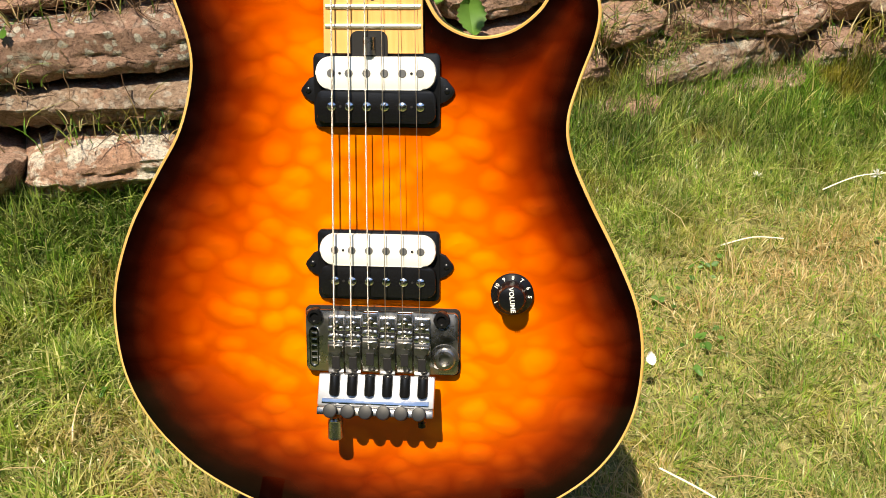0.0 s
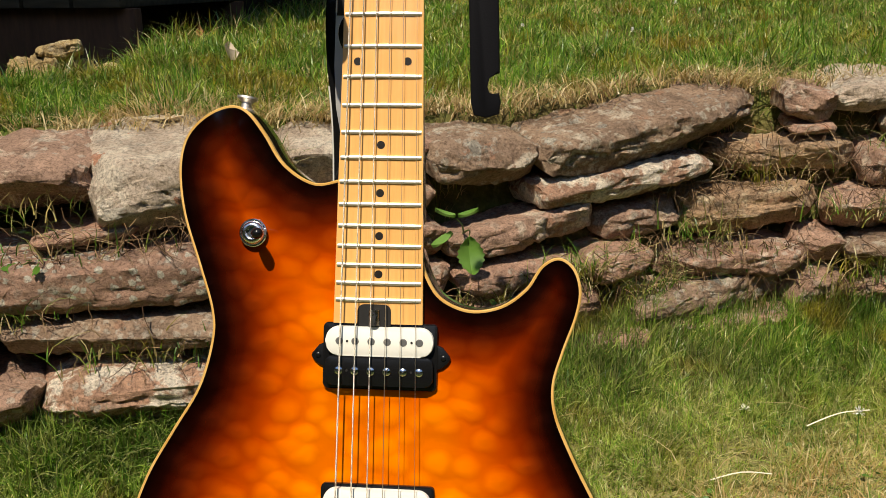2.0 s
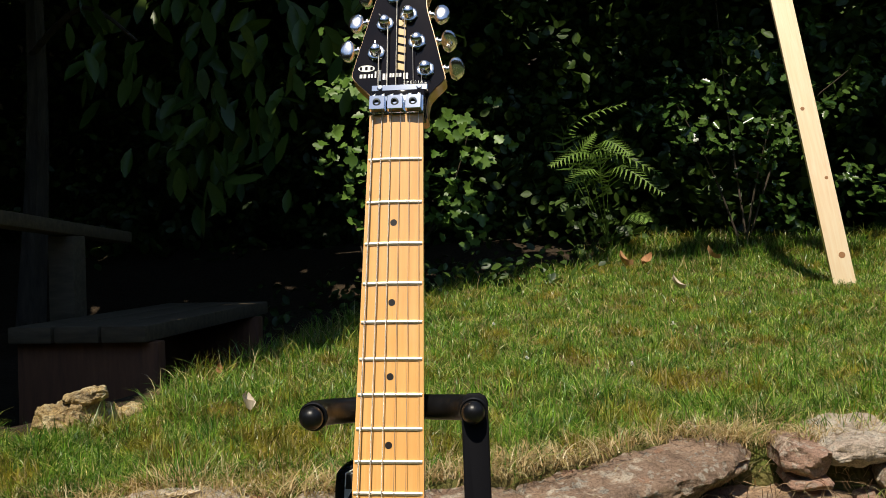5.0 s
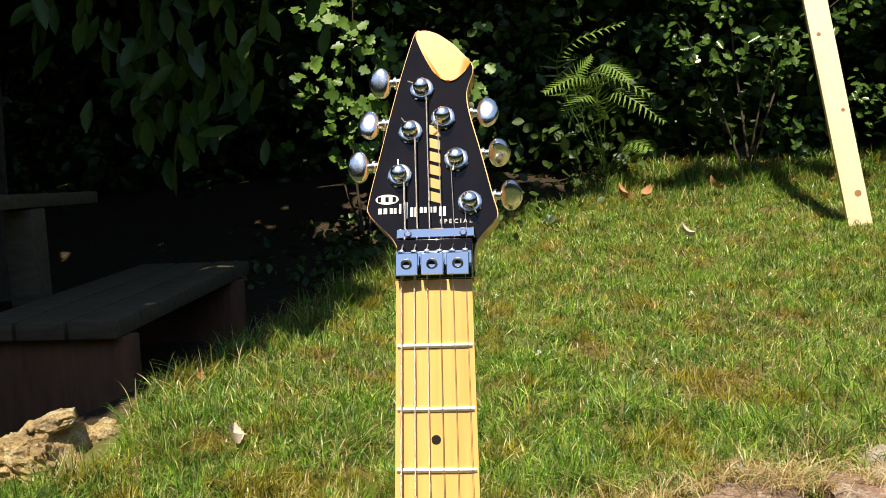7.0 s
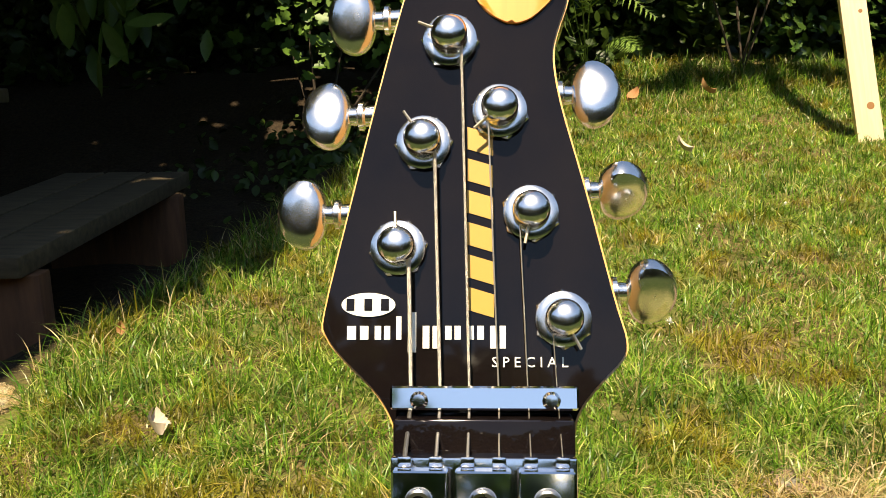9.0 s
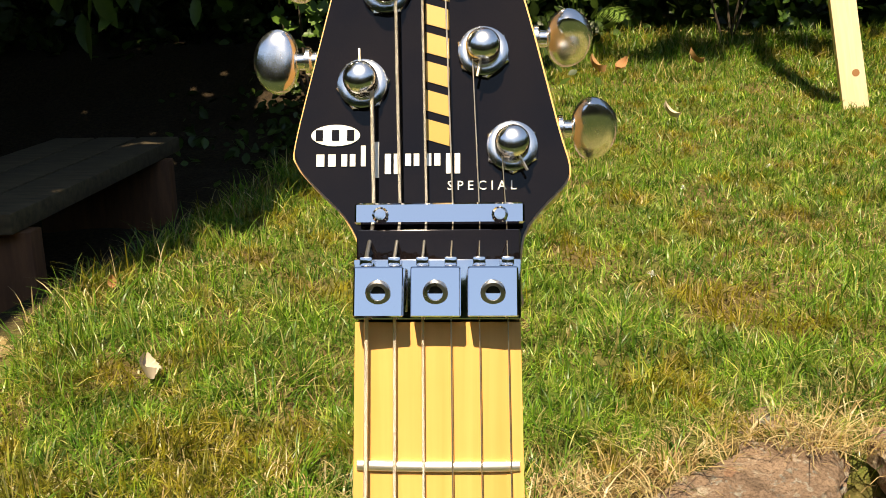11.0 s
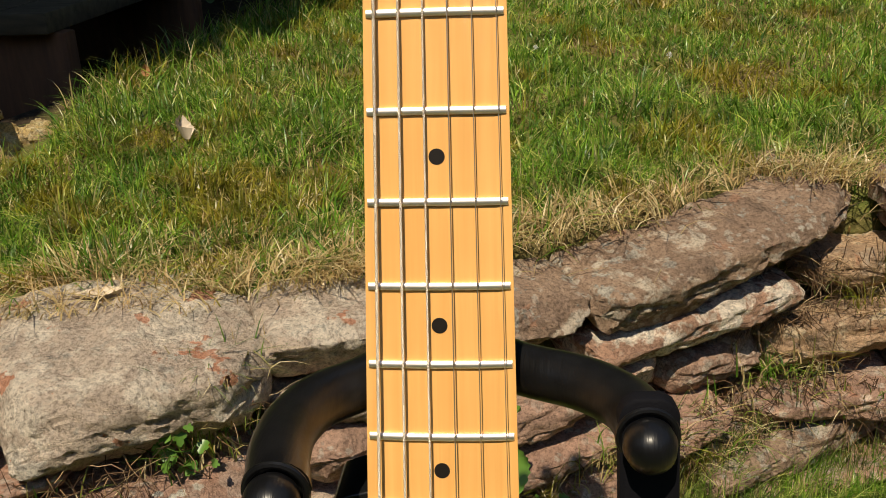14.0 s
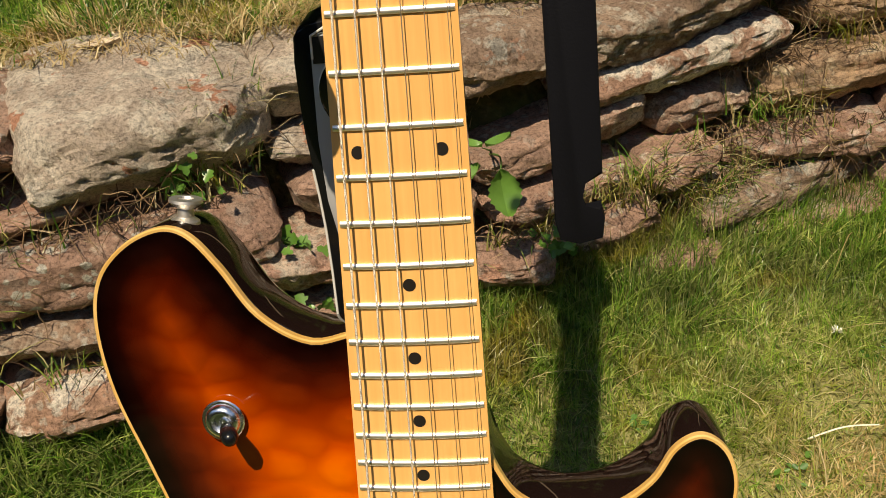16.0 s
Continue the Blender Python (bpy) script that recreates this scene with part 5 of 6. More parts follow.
# ---- guitar stand ----
def build_stand():
    s = thing("guitar_stand", "black tubular guitar stand with padded neck yoke", "stand")
    arm = spline([(-0.0395, -0.119, 0.687), (-0.0435, -0.101, 0.686), (-0.0450, -0.080, 0.683), (-0.0400, -0.061, 0.681), (-0.0275, -0.046, 0.6795), (-0.012, -0.027, 0.679), (0.010, -0.024, 0.679), (0.027, -0.037, 0.680), (0.046, -0.050, 0.682), (0.0585, -0.066, 0.684), (0.0625, -0.080, 0.685), (0.0630, -0.087, 0.6853)], steps=5)
    yoke = part("yoke", tube(bmesh.new(), arm, 0.0092, 18), M_RUBBER, s, "foam-sleeved yoke arms")
    for x, y, z, turn in ((-0.0397, -0.1251, 0.6877, 10), (0.0631, -0.0925, 0.6854, 0)):
        part("end_ball", lathe(bmesh.new(), [(0, -0.0085), (0.0050, -0.0075), (0.0074, -0.0035), (0.0080, 0.0), (0.0070, 0.0044), (0.0046, 0.0068), (0.0022, 0.0078), (0, 0.0081)], pose(x, y, z, 90, 0, turn), 32), M_RUBBER, yoke)
        part("end_lip", tube(bmesh.new(), [(x + 0.0086 * math.cos(k), y + 0.0052, z + 0.0086 * math.sin(k)) for k in (2 * math.pi * i / 24 for i in range(25))], 0.0011, 8), M_RUBBER, yoke)
    # hanging catch strap with a hook notch
    line = [(-0.0088, 0.006), (-0.0088, -0.113), (-0.0072, -0.121), (0.0, -0.123), (0.0085, -0.121), (0.0095, -0.113), (0.0085, -0.108), (0.0020, -0.109), (0.0005, -0.104), (0.0020, -0.098), (0.0092, -0.096), (0.0092, 0.006), (0.0075, 0.0095), (0.004, 0.0115), (-0.004, 0.0115), (-0.0072, 0.0095)]
    part("catch_strap", prism(bmesh.new(), line, -0.0032, 0.0026, 0.0012), M_STRAP, s, "black rubber catch strap with hook end", at=pose(0.0633, -0.0845, 0.6855, -6, -1.5, 0))
    part("upright", tube(bmesh.new(), [(0, -0.024, 0.684), (0, -0.030, 0.64), (0.0, -0.035, 0.55), (0.0, -0.04, 0.35), (0, -0.03, 0.20)], 0.0095, 16), M_RUBBER, s)
    # clutch housing on the upright
    left_edge = [(-0.0281, 0.6411), (-0.0348, 0.6389), (-0.0390, 0.6372), (-0.0410, 0.6340), (-0.0418, 0.6244), (-0.0423, 0.6044), (-0.0421, 0.5913), (-0.0411, 0.5779), (-0.0403, 0.5655), (-0.0398, 0.5499), (-0.0400, 0.5293), (-0.0410, 0.500), (-0.0410, 0.480)]
    h = part("clutch", prism(bmesh.new(), [(0.020, 0.642)] + left_edge + [(0.020, 0.480)], -0.0545, -0.030, 0.0012), M_BLACK, s, "black plastic height clutch")
    part("panel", prism(bmesh.new(), [(-0.0337, 0.6354), (0.012, 0.6400), (0.012, 0.5400), (-0.0342, 0.5425), (-0.0369, 0.5641), (-0.0369, 0.5913), (-0.0347, 0.6238)], -0.0556, -0.0540, 0.0004), M_GREY_METAL, h, "grey inner panel")
    part("slot", prism(bmesh.new(), [(-0.0330, 0.6345), (0.004, 0.6380), (0.004, 0.6240), (-0.0340, 0.6240)], -0.0562, -0.0552, 0.0002), M_HOLE, h, "dark slot")
    part("slot_rim", tube(bmesh.new(), [(-0.0340, -0.0562, 0.6260), (-0.0334, -0.0562, 0.6352), (-0.0270, -0.0562, 0.6388)], 0.0005, 6), M_WHITE, h, "thin white slot rim")
    part("knob", lathe(bmesh.new(), [(0.0178, 0.0), (0.0178, 0.003), (0.0160, 0.0042), (0, 0.0042)], pose(-0.0150, -0.0556, 0.612) @ FRONT, 36), M_BLACK, h)
    part("knob_ring", lathe(bmesh.new(), [(0.0184, 0.0), (0.0184, 0.0012), (0.0174, 0.0014)], pose(-0.0150, -0.0556, 0.612) @ FRONT, 36), M_WHITE, h, "thin white ring")
    # white line painted where the sun catches the clutch's left edge
    part("sunlit_edge", tube(bmesh.new(), [(x - 0.0002, -0.0542, z) for x, z in left_edge[7:]], 0.0007, 6), M_WHITE, h, "sunlit left edge drawn as a thin white line")
    part("foot_tube", tube(bmesh.new(), spline([(0, -0.03, 0.22), (0.0, 0.08, 0.12), (0.0, 0.25, 0.05)], steps=4), 0.009, 12), M_RUBBER, s)
    for sx in (-1, 1):
        part("leg", tube(bmesh.new(), spline([(0.0, -0.03, 0.23), (sx * 0.10, -0.14, 0.12), (sx * 0.22, -0.26, 0.0)], steps=4), 0.009, 12), M_RUBBER, s)
        part("cradle_arm", tube(bmesh.new(), spline([(0.0, -0.06, 0.20), (sx * 0.07, -0.10, 0.14), (sx * 0.085, -0.17, 0.125), (sx * 0.085, -0.225, 0.135), (sx * 0.083, -0.240, 0.165)], steps=4), 0.008, 12), M_RUBBER, s)


build_stand()

# ---- hedge, tree, things behind ----
def leaf_shape(kind):
    """Half outline of a leaf of unit length from stalk to tip: (along, across, lift)."""
    if kind == "ovate":
        return [(-0.5, 0.0), (-0.30, 0.24), (-0.05, 0.34), (0.20, 0.27), (0.38, 0.13), (0.5, 0.0)]
    if kind == "long":
        return [(-0.5, 0.0), (-0.28, 0.13), (0.0, 0.19), (0.25, 0.14), (0.42, 0.05), (0.5, 0.0)]
    if kind == "holly":
        return [(-0.5, 0.0), (-0.32, 0.24), (-0.24, 0.15), (-0.06, 0.33), (0.03, 0.19), (0.20, 0.25), (0.28, 0.12), (0.5, 0.0)]
    return [(-0.5, 0.0), (-0.42, 0.30), (-0.22, 0.27), (-0.16, 0.50), (0.06, 0.40), (0.10, 0.22), (0.30, 0.24), (0.5, 0.0)]


def leaf_cloud(centres, size, seed, kind="ovate", face=(0, -0.4, 0.8), spread=0.8, droop=0.0):
    """Vertices and faces of many leaves, folded along the midrib, each turned at random about its facing."""
    rng = np.random.default_rng(seed)
    C = np.asarray(centres, float)
    k = len(C)
    size = np.broadcast_to(size, k)
    N = rng.normal(0, spread, (k, 3)) + np.asarray(face)
    N /= np.linalg.norm(N, axis=1)[:, None]
    T = rng.normal(0, 1, (k, 3)) + np.array((0, 0, -2.5 * droop))
    T -= N * (T * N).sum(1)[:, None]
    T /= np.linalg.norm(T, axis=1)[:, None]
    B = np.cross(N, T)
    half = leaf_shape(kind)
    m = len(half)
    fold = rng.uniform(0.05, 0.40, k)[:, None]
    curl = rng.uniform(-0.35, 0.15, k)[:, None]
    rows = []
    for side in (1, -1):
        for u, w in half:
            rows.append(C + size[:, None] * (u * T + side * w * B + N * (fold * w + curl * u * u)))
    V = np.stack(rows, 1)
    idx = [list(range(m)), [0] + [m + j for j in range(m - 1, 0, -1)]]
    idx[1] = [0, m - 1] + [m + j for j in range(m - 2, 0, -1)]
    o = (np.arange(k) * 2 * m)[:, None]
    F = np.concatenate([o + np.array(q)[None] for q in idx], 1).ravel()
    counts = np.tile([m, m], k)
    return V.reshape(-1, 3), F, counts


def leafage(name, label, centres, size, material, seed, category="hedge", kind="stuff", parent=None, **shape):
    V, F, counts = leaf_cloud(centres, size, seed, **shape)
    ob = from_arrays(name, V, F, counts, material)
    if parent:
        ob.parent = parent
        return tagged(ob, label, kind=kind)
    return tagged(ob, label, category, kind=kind)


def leaf_mat(name, lo, hi, rough=0.35, through=0.3):
    m = mat(name, hi, rough, spec=0.5)
    q = Nodes(m)
    c = q.ramp(q.island(), (0.0, lo), (1.0, hi))
    c = q.mix(0.5, c, q.ramp(q.noise(q.coords(world_space=True), 70.0, 3), (0.3, (0.7, 0.72, 0.6)), (0.7, (1.1, 1.08, 1))), "MULTIPLY")
    leaf_like(m, c, through)
    return m


M_HEDGE = leaf_mat("dark_hedge_leaf", (0.026, 0.055, 0.011), (0.075, 0.135, 0.024), 0.45)
M_DROOP = leaf_mat("drooping_leaf", (0.035, 0.08, 0.012), (0.115, 0.19, 0.034), 0.4, 0.35)
M_SHRUB = leaf_mat("glossy_shrub_leaf", (0.040, 0.095, 0.018), (0.11, 0.19, 0.045), 0.20)
M_CURRANT = leaf_mat("bright_lobed_leaf", (0.08, 0.17, 0.025), (0.15, 0.27, 0.05), 0.45)
M_FERN = leaf_mat("fern_green", (0.13, 0.24, 0.04), (0.22, 0.34, 0.08), 0.45)
M_WEED = leaf_mat("weed_green", (0.10, 0.23, 0.035), (0.17, 0.34, 0.07), 0.35, 0.35)
M_CLOVER = leaf_mat("clover_green", (0.06, 0.16, 0.025), (0.13, 0.27, 0.05), 0.45, 0.3)
M_DEAD_LEAF = mat("dead_leaf", (0.42, 0.22, 0.10), 0.8)
M_PALE_LEAF = mat("bleached_leaf", (0.56, 0.46, 0.35), 0.8)
M_PETAL = mat("white_petal", (0.85, 0.84, 0.80), 0.6)
M_MOSS = mat("moss", (0.11, 0.085, 0.015), 0.95)
M_WOOD = mat("sawn_softwood", rough=0.6)
n = Nodes(M_WOOD)
n.colour(n.mix(0.4, n.ramp(n.noise(n.coords((110, 110, 6)), 1.0, 5, 0.6, 0.7), (0.3, (0.90, 0.66, 0.41)), (0.7, (0.95, 0.78, 0.55))), n.ramp(n.noise(n.coords((9, 9, 5)), 1.0, 3), (0.3, (0.9, 0.86, 0.78)), (0.7, (1, 1, 1))), "MULTIPLY"))
# bench wood; part of the deep shade is put into its dark colour
M_SHADED_WOOD = mat("shade_darkened_wood", rough=0.85)
n = Nodes(M_SHADED_WOOD)
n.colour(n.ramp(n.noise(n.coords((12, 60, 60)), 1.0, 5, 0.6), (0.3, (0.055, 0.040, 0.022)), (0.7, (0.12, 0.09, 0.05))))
M_RED_WOOD = mat("red_stained_wood", rough=0.8)
n = Nodes(M_RED_WOOD)
n.colour(n.ramp(n.noise(n.coords((60, 60, 9)), 1.0, 5, 0.6), (0.3, (0.11, 0.045, 0.020)), (0.7, (0.20, 0.085, 0.036))))
M_BARK = mat("bark", rough=0.9)
n = Nodes(M_BARK)
n.colour(n.ramp(n.noise(n.coords((40, 40, 8)), 1.0, 5, 0.65), (0.3, (0.03, 0.022, 0.015)), (0.7, (0.10, 0.075, 0.05))))
n.bump(n.noise(n.coords((60, 60, 10)), 1.0, 5), 0.8, 0.01)


def build_hedge():
    rng = np.random.default_rng(8)
    k = 26000
    x = rng.uniform(-2.6, 3.4, k)
    z = 0.65 + 2.6 * rng.uniform(0, 1, k)
    y = 3.75 + 0.22 * smooth_noise(x, z, 3.1) + 0.12 * smooth_noise(x, z, 9.0) + np.abs(rng.normal(0, 0.25, k)) + 0.10 * (z - 0.7)
    leafage("hedge", "deep green mixed hedge in shade behind the lawn", np.stack((x, y, z), 1), rng.uniform(0.035, 0.075, k), M_HEDGE, 21)
    k = 22000
    x = rng.uniform(-3.4, 4.4, k)
    z = rng.uniform(0.6, 3.4, k)
    y = rng.uniform(4.5, 4.8, k)
    leafage("hedge", "dense inner leaves of the hedge", np.stack((x, y, z), 1), rng.uniform(0.14, 0.24, k), M_HEDGE, 22)
    # unseen overhanging crown, added above the view to shade the left and the hedge
    k = 32000
    z = rng.uniform(2.3, 3.1, k)
    h = (z - 0.6) / 0.866
    gx, gy = rng.uniform(-4.6, 4.4, k), rng.uniform(0.7, 6.5, k)
    edge = np.interp(gy, (0.7, 1.0, 1.25, 1.7, 2.6, 3.2, 3.62, 3.75), (-1.30, -0.87, -0.66, -0.44, -0.36, 0.0, 0.35, 5.0))
    # openings left so that sun falls on the fern, shrub and bush
    gaps = (gx > -0.9) & (gy > 3.2) & (smooth_noise(gx, gy, 7.5) > 0.48)
    for cx, cy, rx, ry in ((0.42, 3.80, 0.30, 0.22), (1.10, 3.68, 0.14, 0.10), (1.50, 3.72, 0.16, 0.10), (0.98, 3.98, 0.34, 0.20), (-0.60, 3.45, 0.20, 0.28), (-0.22, 3.42, 0.16, 0.20), (1.45, 3.9, 0.2, 0.2)):
        gaps |= ((gx - cx) / rx) ** 2 + ((gy - cy) / ry) ** 2 < 1
    keep = (gx < edge) & ~gaps
    gx, gy, z, h = gx[keep], gy[keep], z[keep], h[keep]
    k = len(gx)
    tree = thing("tree", "unseen leafy tree added to shade the bed and hedge", "tree")
    V, F, counts = leaf_cloud(np.stack((gx - 0.10 * h, gy - 0.49 * h, z), 1), rng.uniform(0.12, 0.22, k), 23)
    crown = from_arrays("crown", V, F, counts, M_HEDGE)
    crown.parent = tree
    base = (-3.1, 2.3, 0.35)
    part("trunk", tube(bmesh.new(), spline([base, (-3.05, 2.25, 1.2), (-2.9, 2.2, 2.3)], steps=5), lambda t: 0.16 - 0.06 * t, 14), M_BARK, tree)
    for tip in ((-1.5, 1.2, 2.7), (-1.2, 2.6, 2.8), (0.6, 3.0, 2.9), (2.6, 3.4, 2.9), (-2.4, 0.4, 2.7), (-3.6, 3.6, 2.9)):
        a, b2 = Vector((-2.92, 2.2, 2.15)), Vector(tip)
        part("limb", tube(bmesh.new(), spline([a, (a + b2) / 2 + Vector((0, 0, 0.25)), b2], steps=5), lambda t: 0.07 * (1 - 0.8 * t), 8), M_BARK, tree)
    # unseen garden hedge added all round, behind the viewer too, for dark reflections
    k = 30000
    a = rng.uniform(0, 2 * np.pi, k)
    r = rng.uniform(7.0, 7.8, k)
    x, y = r * np.cos(a), 0.5 + r * np.sin(a)
    ok = y < 4.5
    x, y = x[ok], y[ok]
    z = rng.uniform(0, 1, len(x)) ** 0.9 * (4.1 + 0.4 * smooth_noise(x, y, 1.3)) - 0.3
    leafage("hedge", "unseen garden hedge added round the lawn for dark reflections", np.stack((x, y, z), 1), rng.uniform(0.2, 0.34, len(x)), M_HEDGE, 24)


build_hedge()


def build_boundary():
    """A plain unseen ring wall, added so no sky shows through the hedge."""
    bm = bmesh.new()
    k = 64
    for r0, r1 in ((8.0, 8.1),):
        rings = [[bm.verts.new((r * math.cos(2 * math.pi * i / k), 0.5 + r * math.sin(2 * math.pi * i / k), z)) for i in range(k)] for r, z in ((r0, -1.0), (r0, 3.4), (r1, 3.4), (r1, -1.0))]
        for a, b in zip(rings, rings[1:] + rings[:1]):
            for i in range(k):
                bm.faces.new((a[i], a[(i + 1) % k], b[(i + 1) % k], b[i]))
    tagged(part("wall_boundary", bm, M_BARK), "unseen dark ring wall added behind the hedge to block sky", "fence", kind="structure")


build_boundary()


def stems(parent, name, lines, r0=0.006, material=None):
    for line in lines:
        part(name, tube(bmesh.new(), spline(line, steps=4), lambda t: r0 * (1 - 0.7 * t), 6), material or M_BARK, parent)


def clumps(rng, centres, count, spread):
    return np.concatenate([np.asarray(c) + rng.normal(0, 1, (count, 3)) * np.asarray(spread) for c in centres])


def build_shrubs():
    rng = np.random.default_rng(31)
    # lobed-leaved bush that catches the sun
    s = thing("currant_bush", "sunlit bush with pale green lobed leaves", "bush", pose(-0.62, 3.15, 0.66))
    stems(s, "stem", [[(0, 0, -0.05), (-0.10, 0.05, 0.3), (-0.06, 0, 0.85)], [(0.02, 0, -0.05), (0.10, 0.03, 0.35), (0.16, 0, 0.8)], [(0.05, 0, -0.05), (0.28, 0.05, 0.3), (0.40, 0, 0.62)], [(0, 0, -0.05), (-0.02, 0, 0.4), (0.04, -0.05, 1.1)]])
    c = clumps(rng, [(-0.10, -0.05, 0.80), (0.0, -0.08, 0.72), (-0.12, -0.06, 0.52), (0.02, -0.08, 0.42), (0.10, -0.05, 0.60), (-0.04, -0.08, 0.30), (0.16, -0.05, 0.34), (0.34, -0.05, 0.62), (0.42, -0.05, 0.50), (0.30, -0.02, 0.36), (0.38, -0.02, 0.24), (0.12, -0.02, 0.9), (-0.02, -0.05, 1.02), (-0.20, 0, 0.95)], 26, (0.06, 0.06, 0.055))
    V, F, counts = leaf_cloud(c, rng.uniform(0.036, 0.062, len(c)), 41, "lobed", (0, -0.9, 0.6), 0.5)
    o = from_arrays("crown", V, F, counts, M_CURRANT)
    o.parent = s
    # glossy dark shrub
    s = thing("glossy_shrub", "evergreen shrub with glossy oval leaves", "bush", pose(0.95, 3.75, 0.78))
    stems(s, "stem", [[(0, 0, -0.05), (-0.15, -0.05, 0.35), (-0.30, -0.12, 0.62)], [(0, 0, -0.05), (0.05, -0.08, 0.3), (0.10, -0.18, 0.55)], [(0, 0, -0.05), (0.2, 0, 0.5), (0.45, -0.1, 0.75)], [(0.02, 0, -0.05), (-0.05, 0.05, 0.6), (-0.1, 0.0, 1.1)]])
    c = clumps(rng, [(-0.36, -0.15, 0.58), (-0.24, -0.18, 0.50), (-0.12, -0.2, 0.44), (0.02, -0.22, 0.52), (0.14, -0.2, 0.44), (0.06, -0.2, 0.36), (-0.30, -0.1, 0.72), (-0.12, -0.15, 0.66), (0.12, -0.15, 0.74), (0.20, -0.15, 0.12), (0.12, -0.15, 0.18), (0.45, -0.1, 0.30), (0.55, -0.1, 0.20), (0.50, -0.1, 0.72), (0.36, -0.1, 0.60), (-0.05, -0.1, 0.9), (0.25, -0.1, 0.95)], 30, (0.055, 0.05, 0.040))
    V, F, counts = leaf_cloud(c, rng.uniform(0.03, 0.058, len(c)), 42, "holly", (0, -0.7, 0.8), 0.55)
    o = from_arrays("crown", V, F, counts, M_SHRUB)
    o.parent = s
    # bough with long drooping leaves, hanging in the shade
    s = thing("hanging_bough", "bough with long drooping leaves in deep shade", "tree", pose(-1.75, 2.5, 0.6))
    stems(s, "trunk", [[(0, 0, -0.1), (0.05, 0, 0.8), (-0.02, 0.05, 1.9)]], 0.06)
    stems(s, "branch", [[(0.0, 0, 1.1), (0.4, -0.15, 1.25), (0.85, -0.3, 1.05)], [(0, 0, 1.2), (0.6, -0.2, 1.4), (1.15, -0.25, 1.2)], [(0.02, 0, 0.9), (0.35, -0.25, 1.0), (0.6, -0.4, 0.85)]], 0.014)
    c = clumps(rng, [(0.62, -0.3, 0.95), (0.78, -0.3, 0.80), (0.90, -0.3, 0.66), (0.70, -0.35, 0.62), (0.86, -0.3, 0.92), (1.0, -0.3, 1.0), (1.05, -0.25, 0.80), (0.95, -0.3, 0.52), (0.45, -0.4, 0.8), (0.30, -0.3, 1.0), (1.18, -0.2, 1.0), (0.80, -0.3, 0.42), (0.70, -0.3, 0.55), (0.86, -0.28, 0.54), (0.64, -0.3, 0.74), (0.76, -0.33, 0.48), (0.42, -1.2, 0.42), (0.40, -1.2, 0.20), (0.37, -1.2, 0.0)], 13, (0.07, 0.06, 0.07))
    V, F, counts = leaf_cloud(c, rng.uniform(0.085, 0.125, len(c)), 43, "long", (0, -1.0, 0.25), 0.45, droop=1.0)
    o = from_arrays("crown", V, F, counts, M_DROOP)
    o.parent = s


build_shrubs()


def build_fern():
    s = thing("fern", "bright green fern with arching fronds", "fern", pose(0.34, 3.62, 0.80))
    for mid, tip in (((-0.19, -0.05, 0.46), (0.09, -0.12, 0.60)), ((-0.06, -0.12, 0.37), (-0.25, -0.20, 0.33)), ((-0.06, -0.12, 0.39), (0.22, -0.20, 0.28)), ((-0.03, -0.16, 0.41), (0.09, -0.26, 0.36)),
                     ((0.02, -0.18, 0.31), (0.22, -0.30, 0.19)), ((-0.05, -0.18, 0.30), (-0.18, -0.28, 0.23)), ((-0.12, -0.10, 0.34), (-0.05, -0.14, 0.47)), ((0.10, -0.10, 0.12), (0.16, -0.20, 0.08))):
        a, mid, b = Vector((0, 0, 0)), Vector(mid), Vector(tip)
        line = spline([a, mid, b], steps=13)
        bm = tube(bmesh.new(), line, lambda t: 0.0028 * (1 - 0.7 * t), 5)
        k = len(line)
        for i in range(9, k - 1):
            t = (line[i + 1] - line[i - 1]).normalized()
            side = t.cross(Vector((0, -0.5, 1))).normalized()
            ln = 0.085 * math.sin(math.pi * (i / k) ** 0.8) + 0.012
            for sgn in (-1, 1):
                d = (side * sgn + t * 0.45 + Vector((0, 0, -0.18))).normalized()
                w = t * 0.0085
                base = line[i]
                pts = [base - w * 0.5]
                for j in range(1, 5):
                    f = j / 5
                    pts += [base + d * ln * (f - 0.04) - w * (1 - f) * 1.0, base + d * ln * f - w * (1 - f) * 0.45]
                vs = [bm.verts.new(p) for p in pts + [base + d * ln] + [base + d * ln * (1 - j / 5) + w * (j / 5) * (0.9 if j % 2 else 0.5) for j in range(1, 5)] + [base + w * 0.5]]
                bm.faces.new(vs)
        part("frond", bm, M_FERN, s, smooth=False)


build_fern()


def build_stake():
    s = thing("wooden_stake", "pale sawn timber batten leaning in the lawn", "batten", pose(1.078, 2.68, 0.650, -12.0, -7.7, 0))
    part("batten", box(bmesh.new(), -0.037, 0.037, -0.012, 0.012, -0.03, 1.45, 0.002), M_WOOD, s)
    knot = mat("knot_brown", (0.30, 0.14, 0.05), 0.6)
    for x, z, r in ((0.010, 0.085, 0.011), (-0.012, 0.62, 0.007), (0.016, 0.36, 0.006)):
        part("knot", lathe(bmesh.new(), [(r, 0.0), (r, 0.0006), (0, 0.0008)], pose(x, -0.012, z) @ FRONT, 12), knot, s)


build_stake()


